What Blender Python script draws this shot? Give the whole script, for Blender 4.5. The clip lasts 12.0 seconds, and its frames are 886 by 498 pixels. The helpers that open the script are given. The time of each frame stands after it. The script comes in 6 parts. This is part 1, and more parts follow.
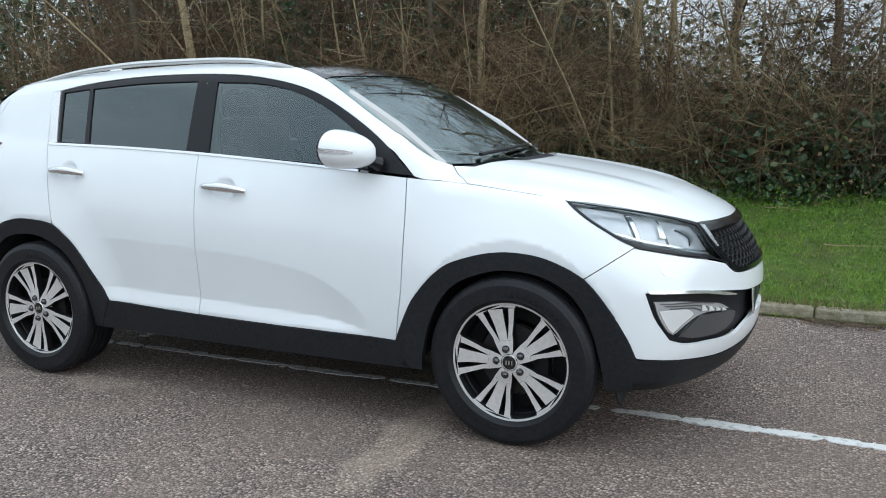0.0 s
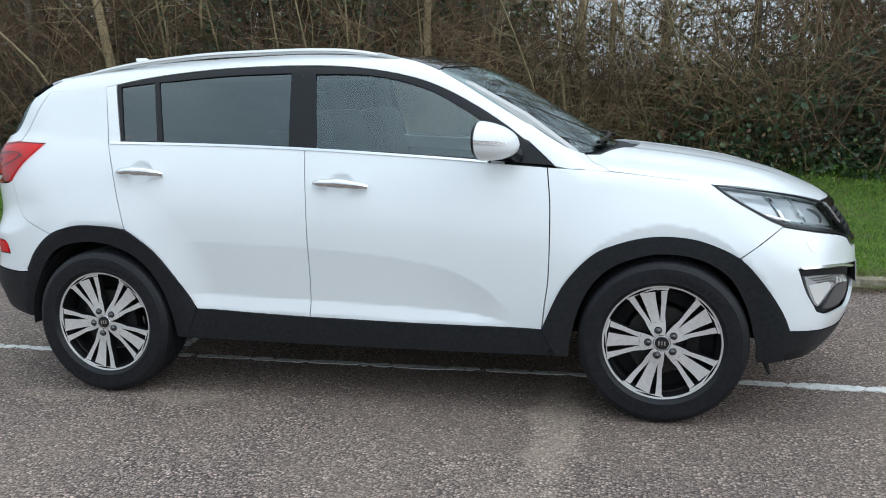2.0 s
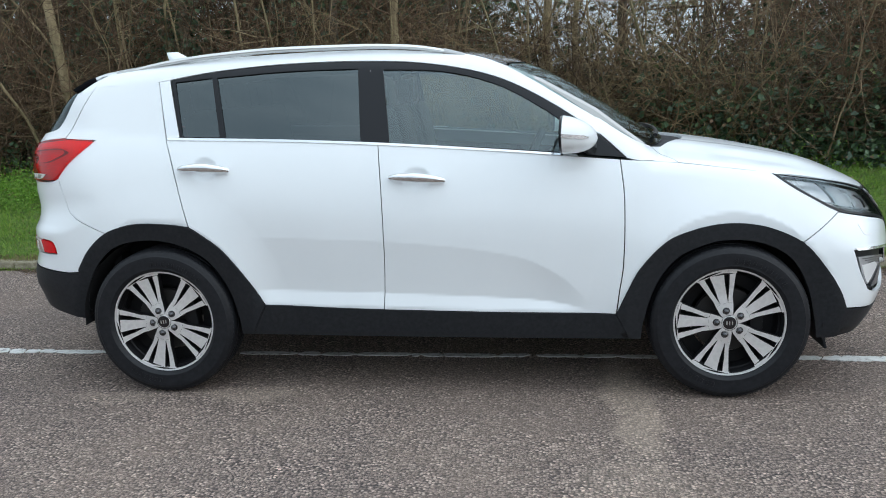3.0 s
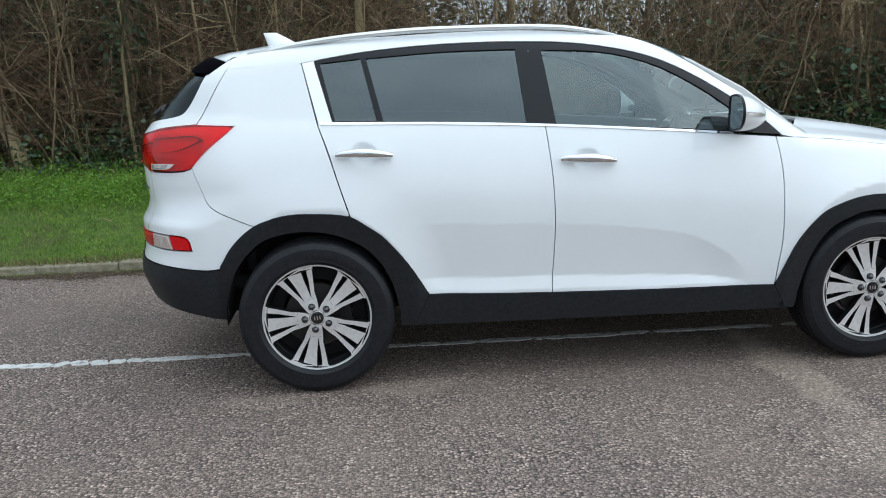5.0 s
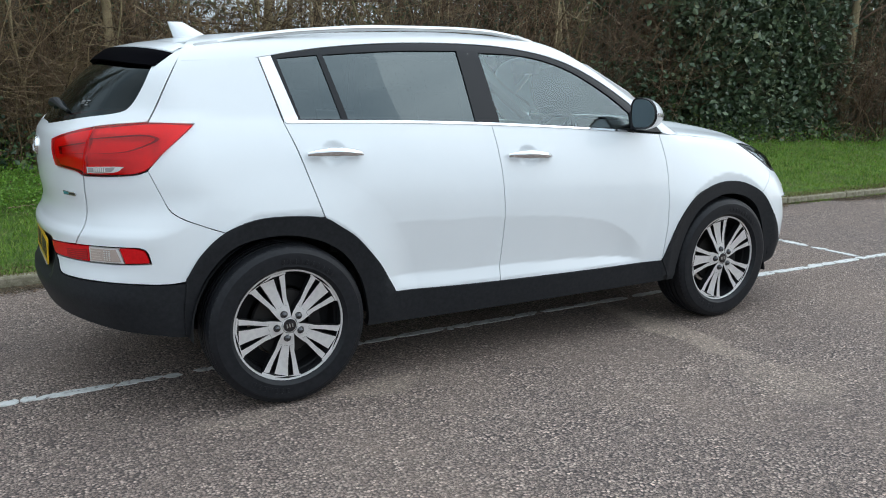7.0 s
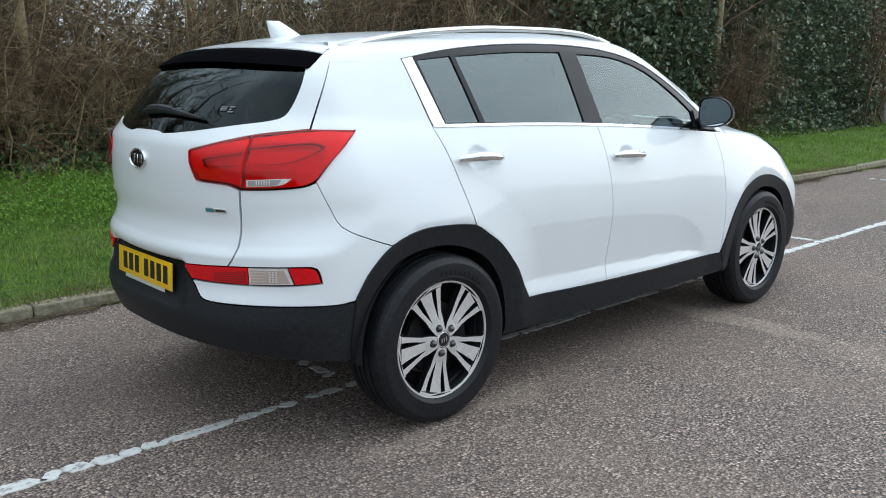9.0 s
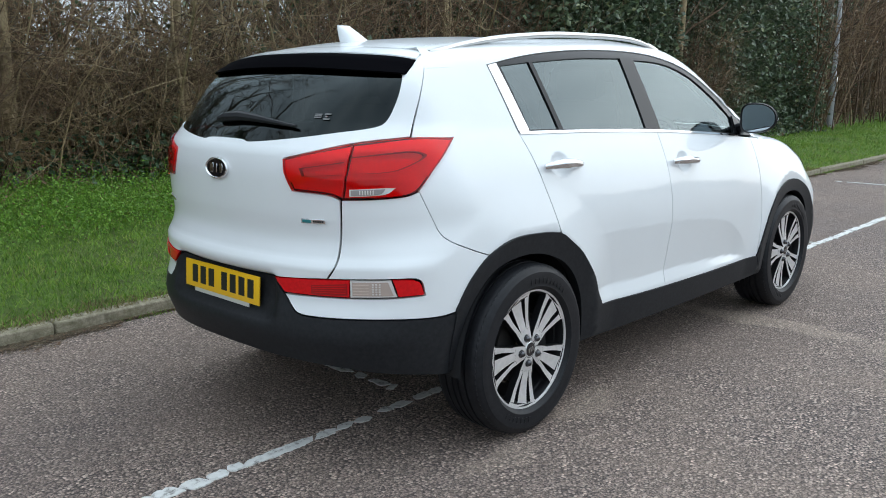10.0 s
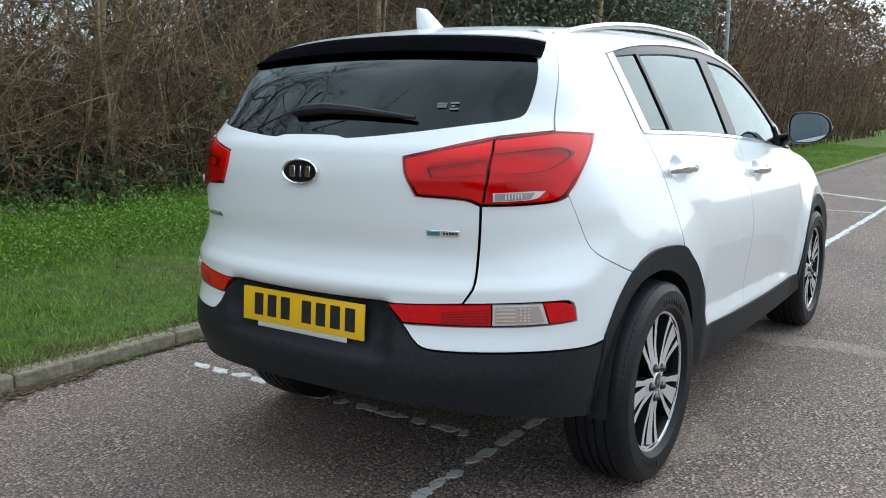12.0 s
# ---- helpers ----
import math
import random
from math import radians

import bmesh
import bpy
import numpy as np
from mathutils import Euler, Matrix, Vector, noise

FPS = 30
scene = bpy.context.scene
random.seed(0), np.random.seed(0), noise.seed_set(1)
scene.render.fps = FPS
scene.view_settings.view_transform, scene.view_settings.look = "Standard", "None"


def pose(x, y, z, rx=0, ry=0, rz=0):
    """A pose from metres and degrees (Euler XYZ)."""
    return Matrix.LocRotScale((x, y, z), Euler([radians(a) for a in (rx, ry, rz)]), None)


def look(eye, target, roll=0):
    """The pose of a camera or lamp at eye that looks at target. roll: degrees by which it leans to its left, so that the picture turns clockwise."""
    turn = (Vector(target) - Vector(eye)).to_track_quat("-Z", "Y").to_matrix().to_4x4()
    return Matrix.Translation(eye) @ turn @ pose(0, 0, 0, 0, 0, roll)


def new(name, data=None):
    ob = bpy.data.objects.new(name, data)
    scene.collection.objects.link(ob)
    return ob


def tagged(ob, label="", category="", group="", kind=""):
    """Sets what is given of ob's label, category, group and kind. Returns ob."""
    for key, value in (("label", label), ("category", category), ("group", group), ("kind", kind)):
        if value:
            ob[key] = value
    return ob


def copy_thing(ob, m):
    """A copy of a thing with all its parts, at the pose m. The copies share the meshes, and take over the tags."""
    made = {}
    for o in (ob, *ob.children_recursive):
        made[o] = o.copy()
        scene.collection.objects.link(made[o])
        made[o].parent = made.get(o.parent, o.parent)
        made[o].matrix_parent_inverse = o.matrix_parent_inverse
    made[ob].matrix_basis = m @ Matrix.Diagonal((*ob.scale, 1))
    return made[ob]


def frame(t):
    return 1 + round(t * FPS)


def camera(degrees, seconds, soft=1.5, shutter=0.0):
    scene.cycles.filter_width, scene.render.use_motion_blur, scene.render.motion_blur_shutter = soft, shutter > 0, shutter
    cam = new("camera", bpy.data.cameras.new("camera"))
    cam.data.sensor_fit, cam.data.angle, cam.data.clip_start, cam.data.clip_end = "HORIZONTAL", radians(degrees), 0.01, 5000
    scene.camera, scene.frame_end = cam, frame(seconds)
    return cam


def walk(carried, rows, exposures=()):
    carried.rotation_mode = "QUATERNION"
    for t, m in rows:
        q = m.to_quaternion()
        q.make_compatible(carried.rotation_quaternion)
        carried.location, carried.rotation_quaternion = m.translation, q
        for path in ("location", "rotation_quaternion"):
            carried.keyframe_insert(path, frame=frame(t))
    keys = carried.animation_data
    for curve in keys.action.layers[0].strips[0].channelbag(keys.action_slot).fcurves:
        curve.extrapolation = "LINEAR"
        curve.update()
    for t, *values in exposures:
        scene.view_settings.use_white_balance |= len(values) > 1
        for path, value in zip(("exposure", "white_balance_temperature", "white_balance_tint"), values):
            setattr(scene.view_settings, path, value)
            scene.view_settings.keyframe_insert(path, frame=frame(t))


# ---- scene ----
cam = camera(56.1, 12.0, soft=1.0)
PATH = [
    (0, (2.392, -3.936, 1.354), (1.594, -2.131, 1.032), -0.6),
    (0.5, (2.085, -4.025, 1.345), (1.419, -2.17, 1.01), -0.7),
    (1, (1.804, -4.21, 1.37), (1.164, -2.346, 1.031), -1.4),
    (1.5, (1.514, -4.261, 1.368), (0.934, -2.378, 1.024), -1.7),
    (2, (1.19, -4.331, 1.387), (0.748, -2.413, 1.031), -1.5),
    (2.5, (0.831, -4.501, 1.418), (0.481, -2.567, 1.051), -1.5),
    (2.7, (0.679, -4.537, 1.429), (0.378, -2.595, 1.055), -1.6),
    (4.3, (-0.562, -4.579, 1.415), (-0.448, -2.624, 1.009), -1.3),
    (4.5, (-0.703, -4.535, 1.418), (-0.575, -2.581, 1.009), -1.5),
    (5, (-1.049, -4.523, 1.421), (-0.884, -2.573, 1.008), -1.8),
    (5.5, (-1.384, -4.541, 1.459), (-1.107, -2.605, 1.042), -1.6),
    (6, (-1.697, -4.423, 1.462), (-1.207, -2.531, 1.036), -0.9),
    (6.5, (-2.062, -4.305, 1.449), (-1.301, -2.505, 1.023), -0.2),
    (7, (-2.442, -4.176, 1.442), (-1.477, -2.477, 1.016), -0.0),
    (7.2, (-2.558, -4.099, 1.423), (-1.551, -2.424, 1.0), -0.2),
    (8.8, (-3.452, -3.394, 1.436), (-2.168, -1.92, 1.014), -0.6),
    (9, (-3.516, -3.28, 1.433), (-2.202, -1.832, 1.016), -0.4),
    (9.5, (-3.723, -3.021, 1.432), (-2.333, -1.643, 1.016), -0.3),
    (10, (-3.906, -2.812, 1.44), (-2.48, -1.469, 1.034), -0.3),
    (10.5, (-3.957, -2.525, 1.417), (-2.508, -1.205, 1.019), -0.4),
    (11, (-4.05, -2.269, 1.371), (-2.576, -0.968, 1.004), -0.5),
    (11.5, (-4.106, -2.02, 1.332), (-2.571, -0.784, 0.991), -0.3),
    (12, (-4.061, -1.82, 1.281), (-2.431, -0.707, 0.959), 0.1),
]
walk(cam, [(t, look(eye, target, roll)) for t, eye, target, roll in PATH],
     [(0.0, 0.12), (5.0, 0.09), (8.0, 0.12), (10.0, 0.17), (12.0, 0.21)])

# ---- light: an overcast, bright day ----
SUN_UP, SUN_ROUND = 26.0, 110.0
world = bpy.data.worlds.new("overcast_sky")
scene.world = world
world.use_nodes = True
wn, wl = world.node_tree.nodes, world.node_tree.links
wn.clear()
sky = wn.new("ShaderNodeTexSky")
sky.sky_type, sky.sun_disc = "NISHITA", False
sky.sun_elevation, sky.sun_rotation = radians(SUN_UP), radians(SUN_ROUND)
sky_light = wn.new("ShaderNodeBackground")
sky_light.inputs["Strength"].default_value = 0.10
wl.new(sky.outputs["Color"], sky_light.inputs["Color"])
coord = wn.new("ShaderNodeTexCoord")
spread = wn.new("ShaderNodeMapping")
spread.inputs["Scale"].default_value = (1.0, 1.0, 2.6)
wl.new(coord.outputs["Generated"], spread.inputs["Vector"])
puffs = wn.new("ShaderNodeTexNoise")
puffs.inputs["Scale"].default_value, puffs.inputs["Detail"].default_value, puffs.inputs["Roughness"].default_value = 2.2, 6.0, 0.55
wl.new(spread.outputs["Vector"], puffs.inputs["Vector"])
tone = wn.new("ShaderNodeValToRGB")
tone.color_ramp.elements[0].position, tone.color_ramp.elements[0].color = 0.32, (0.59, 0.72, 0.84, 1)
tone.color_ramp.elements[1].position, tone.color_ramp.elements[1].color = 0.68, (0.99, 1.12, 1.23, 1)
wl.new(puffs.outputs["Fac"], tone.inputs["Fac"])
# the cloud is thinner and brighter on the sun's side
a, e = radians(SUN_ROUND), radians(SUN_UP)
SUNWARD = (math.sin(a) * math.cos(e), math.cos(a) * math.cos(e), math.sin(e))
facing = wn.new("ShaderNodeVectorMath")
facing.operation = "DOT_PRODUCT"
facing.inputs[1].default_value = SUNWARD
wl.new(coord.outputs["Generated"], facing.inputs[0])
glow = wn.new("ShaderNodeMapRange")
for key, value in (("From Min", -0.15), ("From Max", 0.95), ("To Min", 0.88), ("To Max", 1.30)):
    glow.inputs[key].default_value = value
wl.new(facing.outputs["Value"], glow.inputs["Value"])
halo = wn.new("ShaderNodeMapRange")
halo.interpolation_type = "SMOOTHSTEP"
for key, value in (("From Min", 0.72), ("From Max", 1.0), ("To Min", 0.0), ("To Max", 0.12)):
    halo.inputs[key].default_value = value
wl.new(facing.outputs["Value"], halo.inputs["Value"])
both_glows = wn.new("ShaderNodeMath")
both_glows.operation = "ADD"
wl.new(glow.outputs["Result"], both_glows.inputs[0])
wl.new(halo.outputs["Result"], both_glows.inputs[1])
# an overcast sky is about three times as bright overhead as at the horizon
height = wn.new("ShaderNodeSeparateXYZ")
wl.new(coord.outputs["Generated"], height.inputs[0])
dome = wn.new("ShaderNodeMapRange")
for key, value in (("From Min", 0.0), ("From Max", 1.0), ("To Min", 0.76), ("To Max", 2.05)):
    dome.inputs[key].default_value = value
wl.new(height.outputs["Z"], dome.inputs["Value"])
shine = wn.new("ShaderNodeMath")
shine.operation = "MULTIPLY"
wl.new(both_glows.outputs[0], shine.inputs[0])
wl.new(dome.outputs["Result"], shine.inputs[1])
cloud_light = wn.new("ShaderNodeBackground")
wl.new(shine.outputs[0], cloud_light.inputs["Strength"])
wl.new(tone.outputs["Color"], cloud_light.inputs["Color"])
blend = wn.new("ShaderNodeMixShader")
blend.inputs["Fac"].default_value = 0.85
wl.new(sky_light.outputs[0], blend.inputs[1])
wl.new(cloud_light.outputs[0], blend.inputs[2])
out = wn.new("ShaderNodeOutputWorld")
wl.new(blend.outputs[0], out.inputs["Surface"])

sun = new("sun", bpy.data.lights.new("sun", "SUN"))
sun.data.energy, sun.data.angle, sun.data.color = 0.6, radians(70), (1.0, 0.98, 0.95)
sun.matrix_world = look(Vector(SUNWARD) * 50, (0, 0, 0))

# ---- materials ----
def shader(name, color=(0.5, 0.5, 0.5), rough=0.5, metal=0.0, coat=0.0, spec=0.5):
    m = bpy.data.materials.new(name)
    m.use_nodes = True
    b = m.node_tree.nodes["Principled BSDF"]
    b.inputs["Base Color"].default_value = (*color, 1)
    b.inputs["Roughness"].default_value, b.inputs["Metallic"].default_value = rough, metal
    b.inputs["Coat Weight"].default_value, b.inputs["Coat Roughness"].default_value = coat, 0.03
    b.inputs["Specular IOR Level"].default_value = spec
    return m


def node(m, kind, **inputs):
    n = m.node_tree.nodes.new(kind)
    for key, value in inputs.items():
        n.inputs[key.replace("_", " ")].default_value = value
    return n


def link(m, a, b):
    m.node_tree.links.new(a, b)


def place(m, scale=(1, 1, 1), source="Object"):
    c, p = node(m, "ShaderNodeTexCoord"), node(m, "ShaderNodeMapping", Scale=scale)
    link(m, c.outputs[source], p.inputs["Vector"])
    return p.outputs["Vector"]


def ramp(m, fac, *stops):
    r = node(m, "ShaderNodeValToRGB")
    els = r.color_ramp.elements
    while len(els) < len(stops):
        els.new(0.5)
    for el, (pos, col) in zip(els, stops):
        el.position, el.color = pos, (*col, 1)
    link(m, fac, r.inputs["Fac"])
    return r.outputs["Color"]


def mix(m, fac, a, b, mode="MIX"):
    x = m.node_tree.nodes.new("ShaderNodeMix")
    x.data_type, x.blend_type = "RGBA", mode
    for value, socket in ((fac, x.inputs[0]), (a, x.inputs[6]), (b, x.inputs[7])):
        if isinstance(value, (int, float)):
            socket.default_value = value
        elif isinstance(value, tuple):
            socket.default_value = (*value, 1)
        else:
            link(m, value, socket)
    return x.outputs[2]


def noisy(m, scale, detail=4.0, rough=0.6, vector=None, stretch=(1, 1, 1)):
    n = node(m, "ShaderNodeTexNoise", Scale=scale, Detail=detail, Roughness=rough)
    link(m, vector or place(m, stretch), n.inputs["Vector"])
    return n.outputs["Fac"]


def relief(m, height, strength=0.3, depth=0.01):
    b = node(m, "ShaderNodeBump", Strength=strength, Distance=depth)
    link(m, height, b.inputs["Height"])
    link(m, b.outputs["Normal"], m.node_tree.nodes["Principled BSDF"].inputs["Normal"])


def base(m, color):
    link(m, color, m.node_tree.nodes["Principled BSDF"].inputs["Base Color"])


def rough_from(m, fac, low, high):
    r = node(m, "ShaderNodeMapRange", To_Min=low, To_Max=high)
    link(m, fac, r.inputs["Value"])
    link(m, r.outputs["Result"], m.node_tree.nodes["Principled BSDF"].inputs["Roughness"])


def speckled(name, dark, light, scale, rough, bump_size=0.3, depth=0.004):
    m = shader(name, dark, rough)
    base(m, ramp(m, noisy(m, scale), (0.3, dark), (0.7, light)))
    relief(m, noisy(m, scale * 3), bump_size, depth)
    m.node_tree.nodes["Principled BSDF"].inputs["Specular IOR Level"].default_value = 0.3
    return m


def tinted_glass(name, tint, ior, rough=0.0):
    m = bpy.data.materials.new(name)
    m.use_nodes = True
    m.node_tree.nodes.remove(m.node_tree.nodes["Principled BSDF"])
    clear, gloss = node(m, "ShaderNodeBsdfTransparent", Color=(*tint, 1)), node(m, "ShaderNodeBsdfGlossy", Color=(0.84, 0.97, 0.99, 1), Roughness=rough)
    fres, both = node(m, "ShaderNodeFresnel", IOR=ior), node(m, "ShaderNodeMixShader")
    link(m, fres.outputs[0], both.inputs[0])
    link(m, clear.outputs[0], both.inputs[1])
    link(m, gloss.outputs[0], both.inputs[2])
    link(m, both.outputs[0], m.node_tree.nodes["Material Output"].inputs["Surface"])
    return m


def paint_white():
    m = shader("white_car_paint", (0.76, 0.785, 0.80), 0.35, coat=0.75, spec=0.3)
    film = noisy(m, 3.0, 5)
    base(m, ramp(m, film, (0.2, (0.735, 0.765, 0.78)), (0.8, (0.765, 0.795, 0.81))))
    rough_from(m, film, 0.30, 0.42)
    return m


def asphalt():
    m = shader("worn_asphalt", (0.1, 0.1, 0.1), 0.9)
    v = place(m)
    # chippings of about 13 mm and 8 mm, bedded in darker bitumen
    tops, tones = [], []
    for size, stops in ((76.0, ((0.0, (0.085, 0.074, 0.070)), (0.30, (0.190, 0.166, 0.154)), (0.75, (0.315, 0.277, 0.254)), (1.0, (0.60, 0.55, 0.50)))),
                        (128.0, ((0.0, (0.080, 0.070, 0.066)), (0.5, (0.225, 0.197, 0.182)), (1.0, (0.48, 0.43, 0.39))))):
        grit = node(m, "ShaderNodeTexVoronoi", Scale=size, Randomness=0.95)
        grit.voronoi_dimensions = "2D"
        link(m, mix(m, 0.006, v, colour_noise(m, 70.0, v), "LINEAR_LIGHT"), grit.inputs["Vector"])
        pick = node(m, "ShaderNodeSeparateColor")
        link(m, grit.outputs["Color"], pick.inputs[0])
        stone = ramp(m, pick.outputs[0], *stops)
        top = ramp(m, grit.outputs["Distance"], (0.30, (1, 1, 1)), (0.60, (0, 0, 0)))
        tones.append(mix(m, top, (0.028, 0.025, 0.025), stone))
        tops.append(mix(m, 0.35, top, pick.outputs[1]))
    patchy = noisy(m, 7.0, 4, 0.65, v)
    share = ramp(m, patchy, (0.38, (0.05, 0.05, 0.05)), (0.62, (0.7, 0.7, 0.7)))
    stones = mix(m, share, tones[0], tones[1])
    fine = noisy(m, 210.0, 3, 0.75, v)
    mottle = noisy(m, 30.0, 5, 0.8, v)
    stones = mix(m, 0.7, stones, ramp(m, mottle, (0.36, (0.55, 0.52, 0.51)), (0.66, (1.58, 1.48, 1.42))), "MULTIPLY")
    broad = noisy(m, 0.55, 5, 0.65, v)
    stones = mix(m, ramp(m, broad, (0.44, (0, 0, 0)), (0.62, (0.26, 0.26, 0.26))), stones, (0.27, 0.222, 0.182))
    damp = noisy(m, 0.9, 4, 0.6, place(m, (0.35, 1.0, 1.0)))
    stones = mix(m, ramp(m, damp, (0.45, (0, 0, 0)), (0.65, (0.30, 0.30, 0.30))), stones, (0.095, 0.080, 0.077))
    # sandy patches where the surface has worn through, with ragged edges
    wobble = mix(m, 0.16, v, colour_noise(m, 3.0, v), "LINEAR_LIGHT")
    ragged = noisy(m, 13.0, 7, 0.8, v)
    for cx, cy, sx, sy, turn, much in ((0.88, -1.25, 6.5, 1.05, -4, 0.46), (0.80, -1.75, 3.2, 2.4, 0, 0.22), (-0.66, -0.93, 3.0, 6.0, 8, 0.35), (-1.2, -1.0, 3.0, 8.0, 8, 0.25)):
        spot = node(m, "ShaderNodeMapping", Location=(-cx * sx, -cy * sy, 0.0), Scale=(sx, sy, 1.0))
        spot.inputs["Rotation"].default_value = (0, 0, radians(turn))
        link(m, wobble, spot.inputs["Vector"])
        ball = m.node_tree.nodes.new("ShaderNodeTexGradient")
        ball.gradient_type = "SPHERICAL"
        link(m, spot.outputs["Vector"], ball.inputs["Vector"])
        edge = node(m, "ShaderNodeMath", )
        edge.operation = "ADD"
        link(m, ball.outputs["Fac"], edge.inputs[0])
        link(m, ragged, edge.inputs[1])
        worn = ramp(m, edge.outputs[0], (0.72, (0, 0, 0)), (1.0, (much, much, much)))
        stones = mix(m, worn, stones, mix(m, 0.5, (0.40, 0.365, 0.305), mix(m, 1.0, stones, (1.7, 1.62, 1.5), "MULTIPLY")))
    base(m, mix(m, 1.0, stones, (1.34, 1.22, 1.15), "MULTIPLY"))
    relief(m, mix(m, 0.2, mix(m, share, tops[0], tops[1]), fine), 1.0, 0.012)
    rough_from(m, broad, 0.7, 0.92)
    return m


def colour_noise(m, scale, vector):
    n = node(m, "ShaderNodeTexNoise", Scale=scale, Detail=4.0)
    link(m, vector, n.inputs["Vector"])
    return n.outputs["Color"]


def line_paint():
    m = shader("worn_white_line_paint", (0.6, 0.6, 0.58), 0.8)
    wear = noisy(m, 26.0, 6, 0.7)
    base(m, ramp(m, wear, (0.34, (0.22, 0.21, 0.20)), (0.46, (0.58, 0.58, 0.56)), (0.8, (0.72, 0.72, 0.70))))
    relief(m, noisy(m, 120.0), 0.4, 0.003)
    return m


def grass_soil():
    m = shader("grassy_soil", (0.05, 0.08, 0.02), 0.95)
    c = ramp(m, noisy(m, 14.0, 6, 0.75), (0.30, (0.040, 0.075, 0.012)), (0.52, (0.105, 0.19, 0.024)), (0.78, (0.23, 0.31, 0.055)))
    c = mix(m, ramp(m, noisy(m, 2.2, 5, 0.65), (0.48, (0, 0, 0)), (0.68, (0.7, 0.7, 0.7))), c, (0.115, 0.092, 0.045))
    base(m, c)
    relief(m, noisy(m, 40.0, 6, 0.75), 1.0, 0.04)
    return m


def island_shades(name, rough, *stops, soft=0.0, broad=14.0, broad_share=0.25):
    m = shader(name, stops[0][1], rough)
    g = node(m, "ShaderNodeNewGeometry")
    c = ramp(m, g.outputs["Random Per Island"], *stops)
    base(m, mix(m, broad_share, c, ramp(m, noisy(m, broad), (0.35, stops[0][1]), (0.7, stops[-2][1]))))
    if soft:
        m.node_tree.nodes["Principled BSDF"].inputs["Subsurface Weight"].default_value = 0.0
        trans, add = node(m, "ShaderNodeBsdfTranslucent"), node(m, "ShaderNodeMixShader", Fac=soft)
        link(m, c, trans.inputs["Color"])
        link(m, m.node_tree.nodes["Principled BSDF"].outputs[0], add.inputs[1])
        link(m, trans.outputs[0], add.inputs[2])
        link(m, add.outputs[0], m.node_tree.nodes["Material Output"].inputs["Surface"])
    return m


def bark(name, dark, light):
    m = shader(name, dark, 0.9)
    v = place(m, (1, 1, 0.25))
    n = noisy(m, 22.0, 6, 0.7, v)
    c = ramp(m, n, (0.3, dark), (0.7, light))
    c = mix(m, ramp(m, noisy(m, 2.2, 4), (0.5, (0, 0, 0)), (0.7, (0.6, 0.6, 0.6))), c, (0.10, 0.11, 0.045))
    base(m, c)
    relief(m, n, 0.7, 0.02)
    return m


WHITE = paint_white()
BLACK_PLASTIC = speckled("black_textured_plastic", (0.012, 0.0130, 0.0150), (0.020, 0.0215, 0.0245), 60.0, 0.5, 0.25, 0.001)
BLACK_PLASTIC.node_tree.nodes["Principled BSDF"].inputs["Specular IOR Level"].default_value = 0.2
DARK = shader("dark_interior_cloth", (0.018, 0.0185, 0.020), 0.9, spec=0.2)
GLOSS_BLACK = shader("gloss_black_trim", (0.008, 0.008, 0.010), 0.12, coat=0.6)
FRAME_BLACK = shader("satin_black_trim", (0.009, 0.0098, 0.012), 0.30, spec=0.3)
FRAME_BLACK.node_tree.nodes["Principled BSDF"].inputs["IOR"].default_value = 1.45
CHROME = shader("chrome", (0.78, 0.79, 0.80), 0.10, 1.0)
SILVER = shader("satin_silver", (0.62, 0.62, 0.61), 0.30, 1.0)
SILVER_PAINT = shader("silver_trim_paint", (0.74, 0.75, 0.76), 0.24, 0.75, coat=0.5)
MACHINED = shader("machined_alloy", (0.8, 0.8, 0.8), 0.28, 0.6)
NUT_METAL = shader("dark_chrome_nut", (0.10, 0.10, 0.105), 0.22, 0.9)
base(MACHINED, ramp(MACHINED, noisy(MACHINED, 55.0, 4, 0.6, None, (1, 0.15, 1)), (0.3, (0.74, 0.74, 0.74)), (0.7, (0.86, 0.86, 0.855))))
RIM_SILVER = shader("turned_rim_edge", (0.74, 0.74, 0.74), 0.30, 0.6)
SPOILER_BLACK = shader("near_black_spoiler", (0.0035, 0.0035, 0.0045), 0.4, spec=0.02)
SPOILER_BLACK.node_tree.nodes["Principled BSDF"].inputs["IOR"].default_value = 1.08
RIM_BLACK = shader("black_wheel_paint", (0.008, 0.008, 0.009), 0.5, spec=0.2)
RUBBER = speckled("tyre_rubber", (0.009, 0.0097, 0.0118), (0.0165, 0.0175, 0.0205), 45.0, 0.45, 0.3, 0.001)
RUBBER.node_tree.nodes["Principled BSDF"].inputs["Specular IOR Level"].default_value = 0.22
RED_LENS = tinted_glass("red_lamp_lens", (1.0, 0.022, 0.035), 1.45, 0.02)
RED_STRIP = shader("red_reflector_strip", (0.6, 0.006, 0.010), 0.2, coat=0.1, spec=0.3)
base(RED_STRIP, ramp(RED_STRIP, noisy(RED_STRIP, 90.0, 2), (0.35, (0.56, 0.003, 0.006)), (0.65, (0.66, 0.005, 0.009))))
BOWL_BRIGHT = shader("bright_lamp_reflector", (0.80, 0.81, 0.81), 0.28, 0.35)
HEAD_SHADE = shader("dark_lamp_bezel", (0.055, 0.057, 0.060), 0.35, coat=0.3)
PALE_FRAME = shader("pale_lens_frame", (0.62, 0.60, 0.58), 0.3, 0.2, coat=0.5)
GREY_LENS = shader("grey_clear_lens", (0.36, 0.34, 0.33), 0.2, 0.3, coat=0.8)
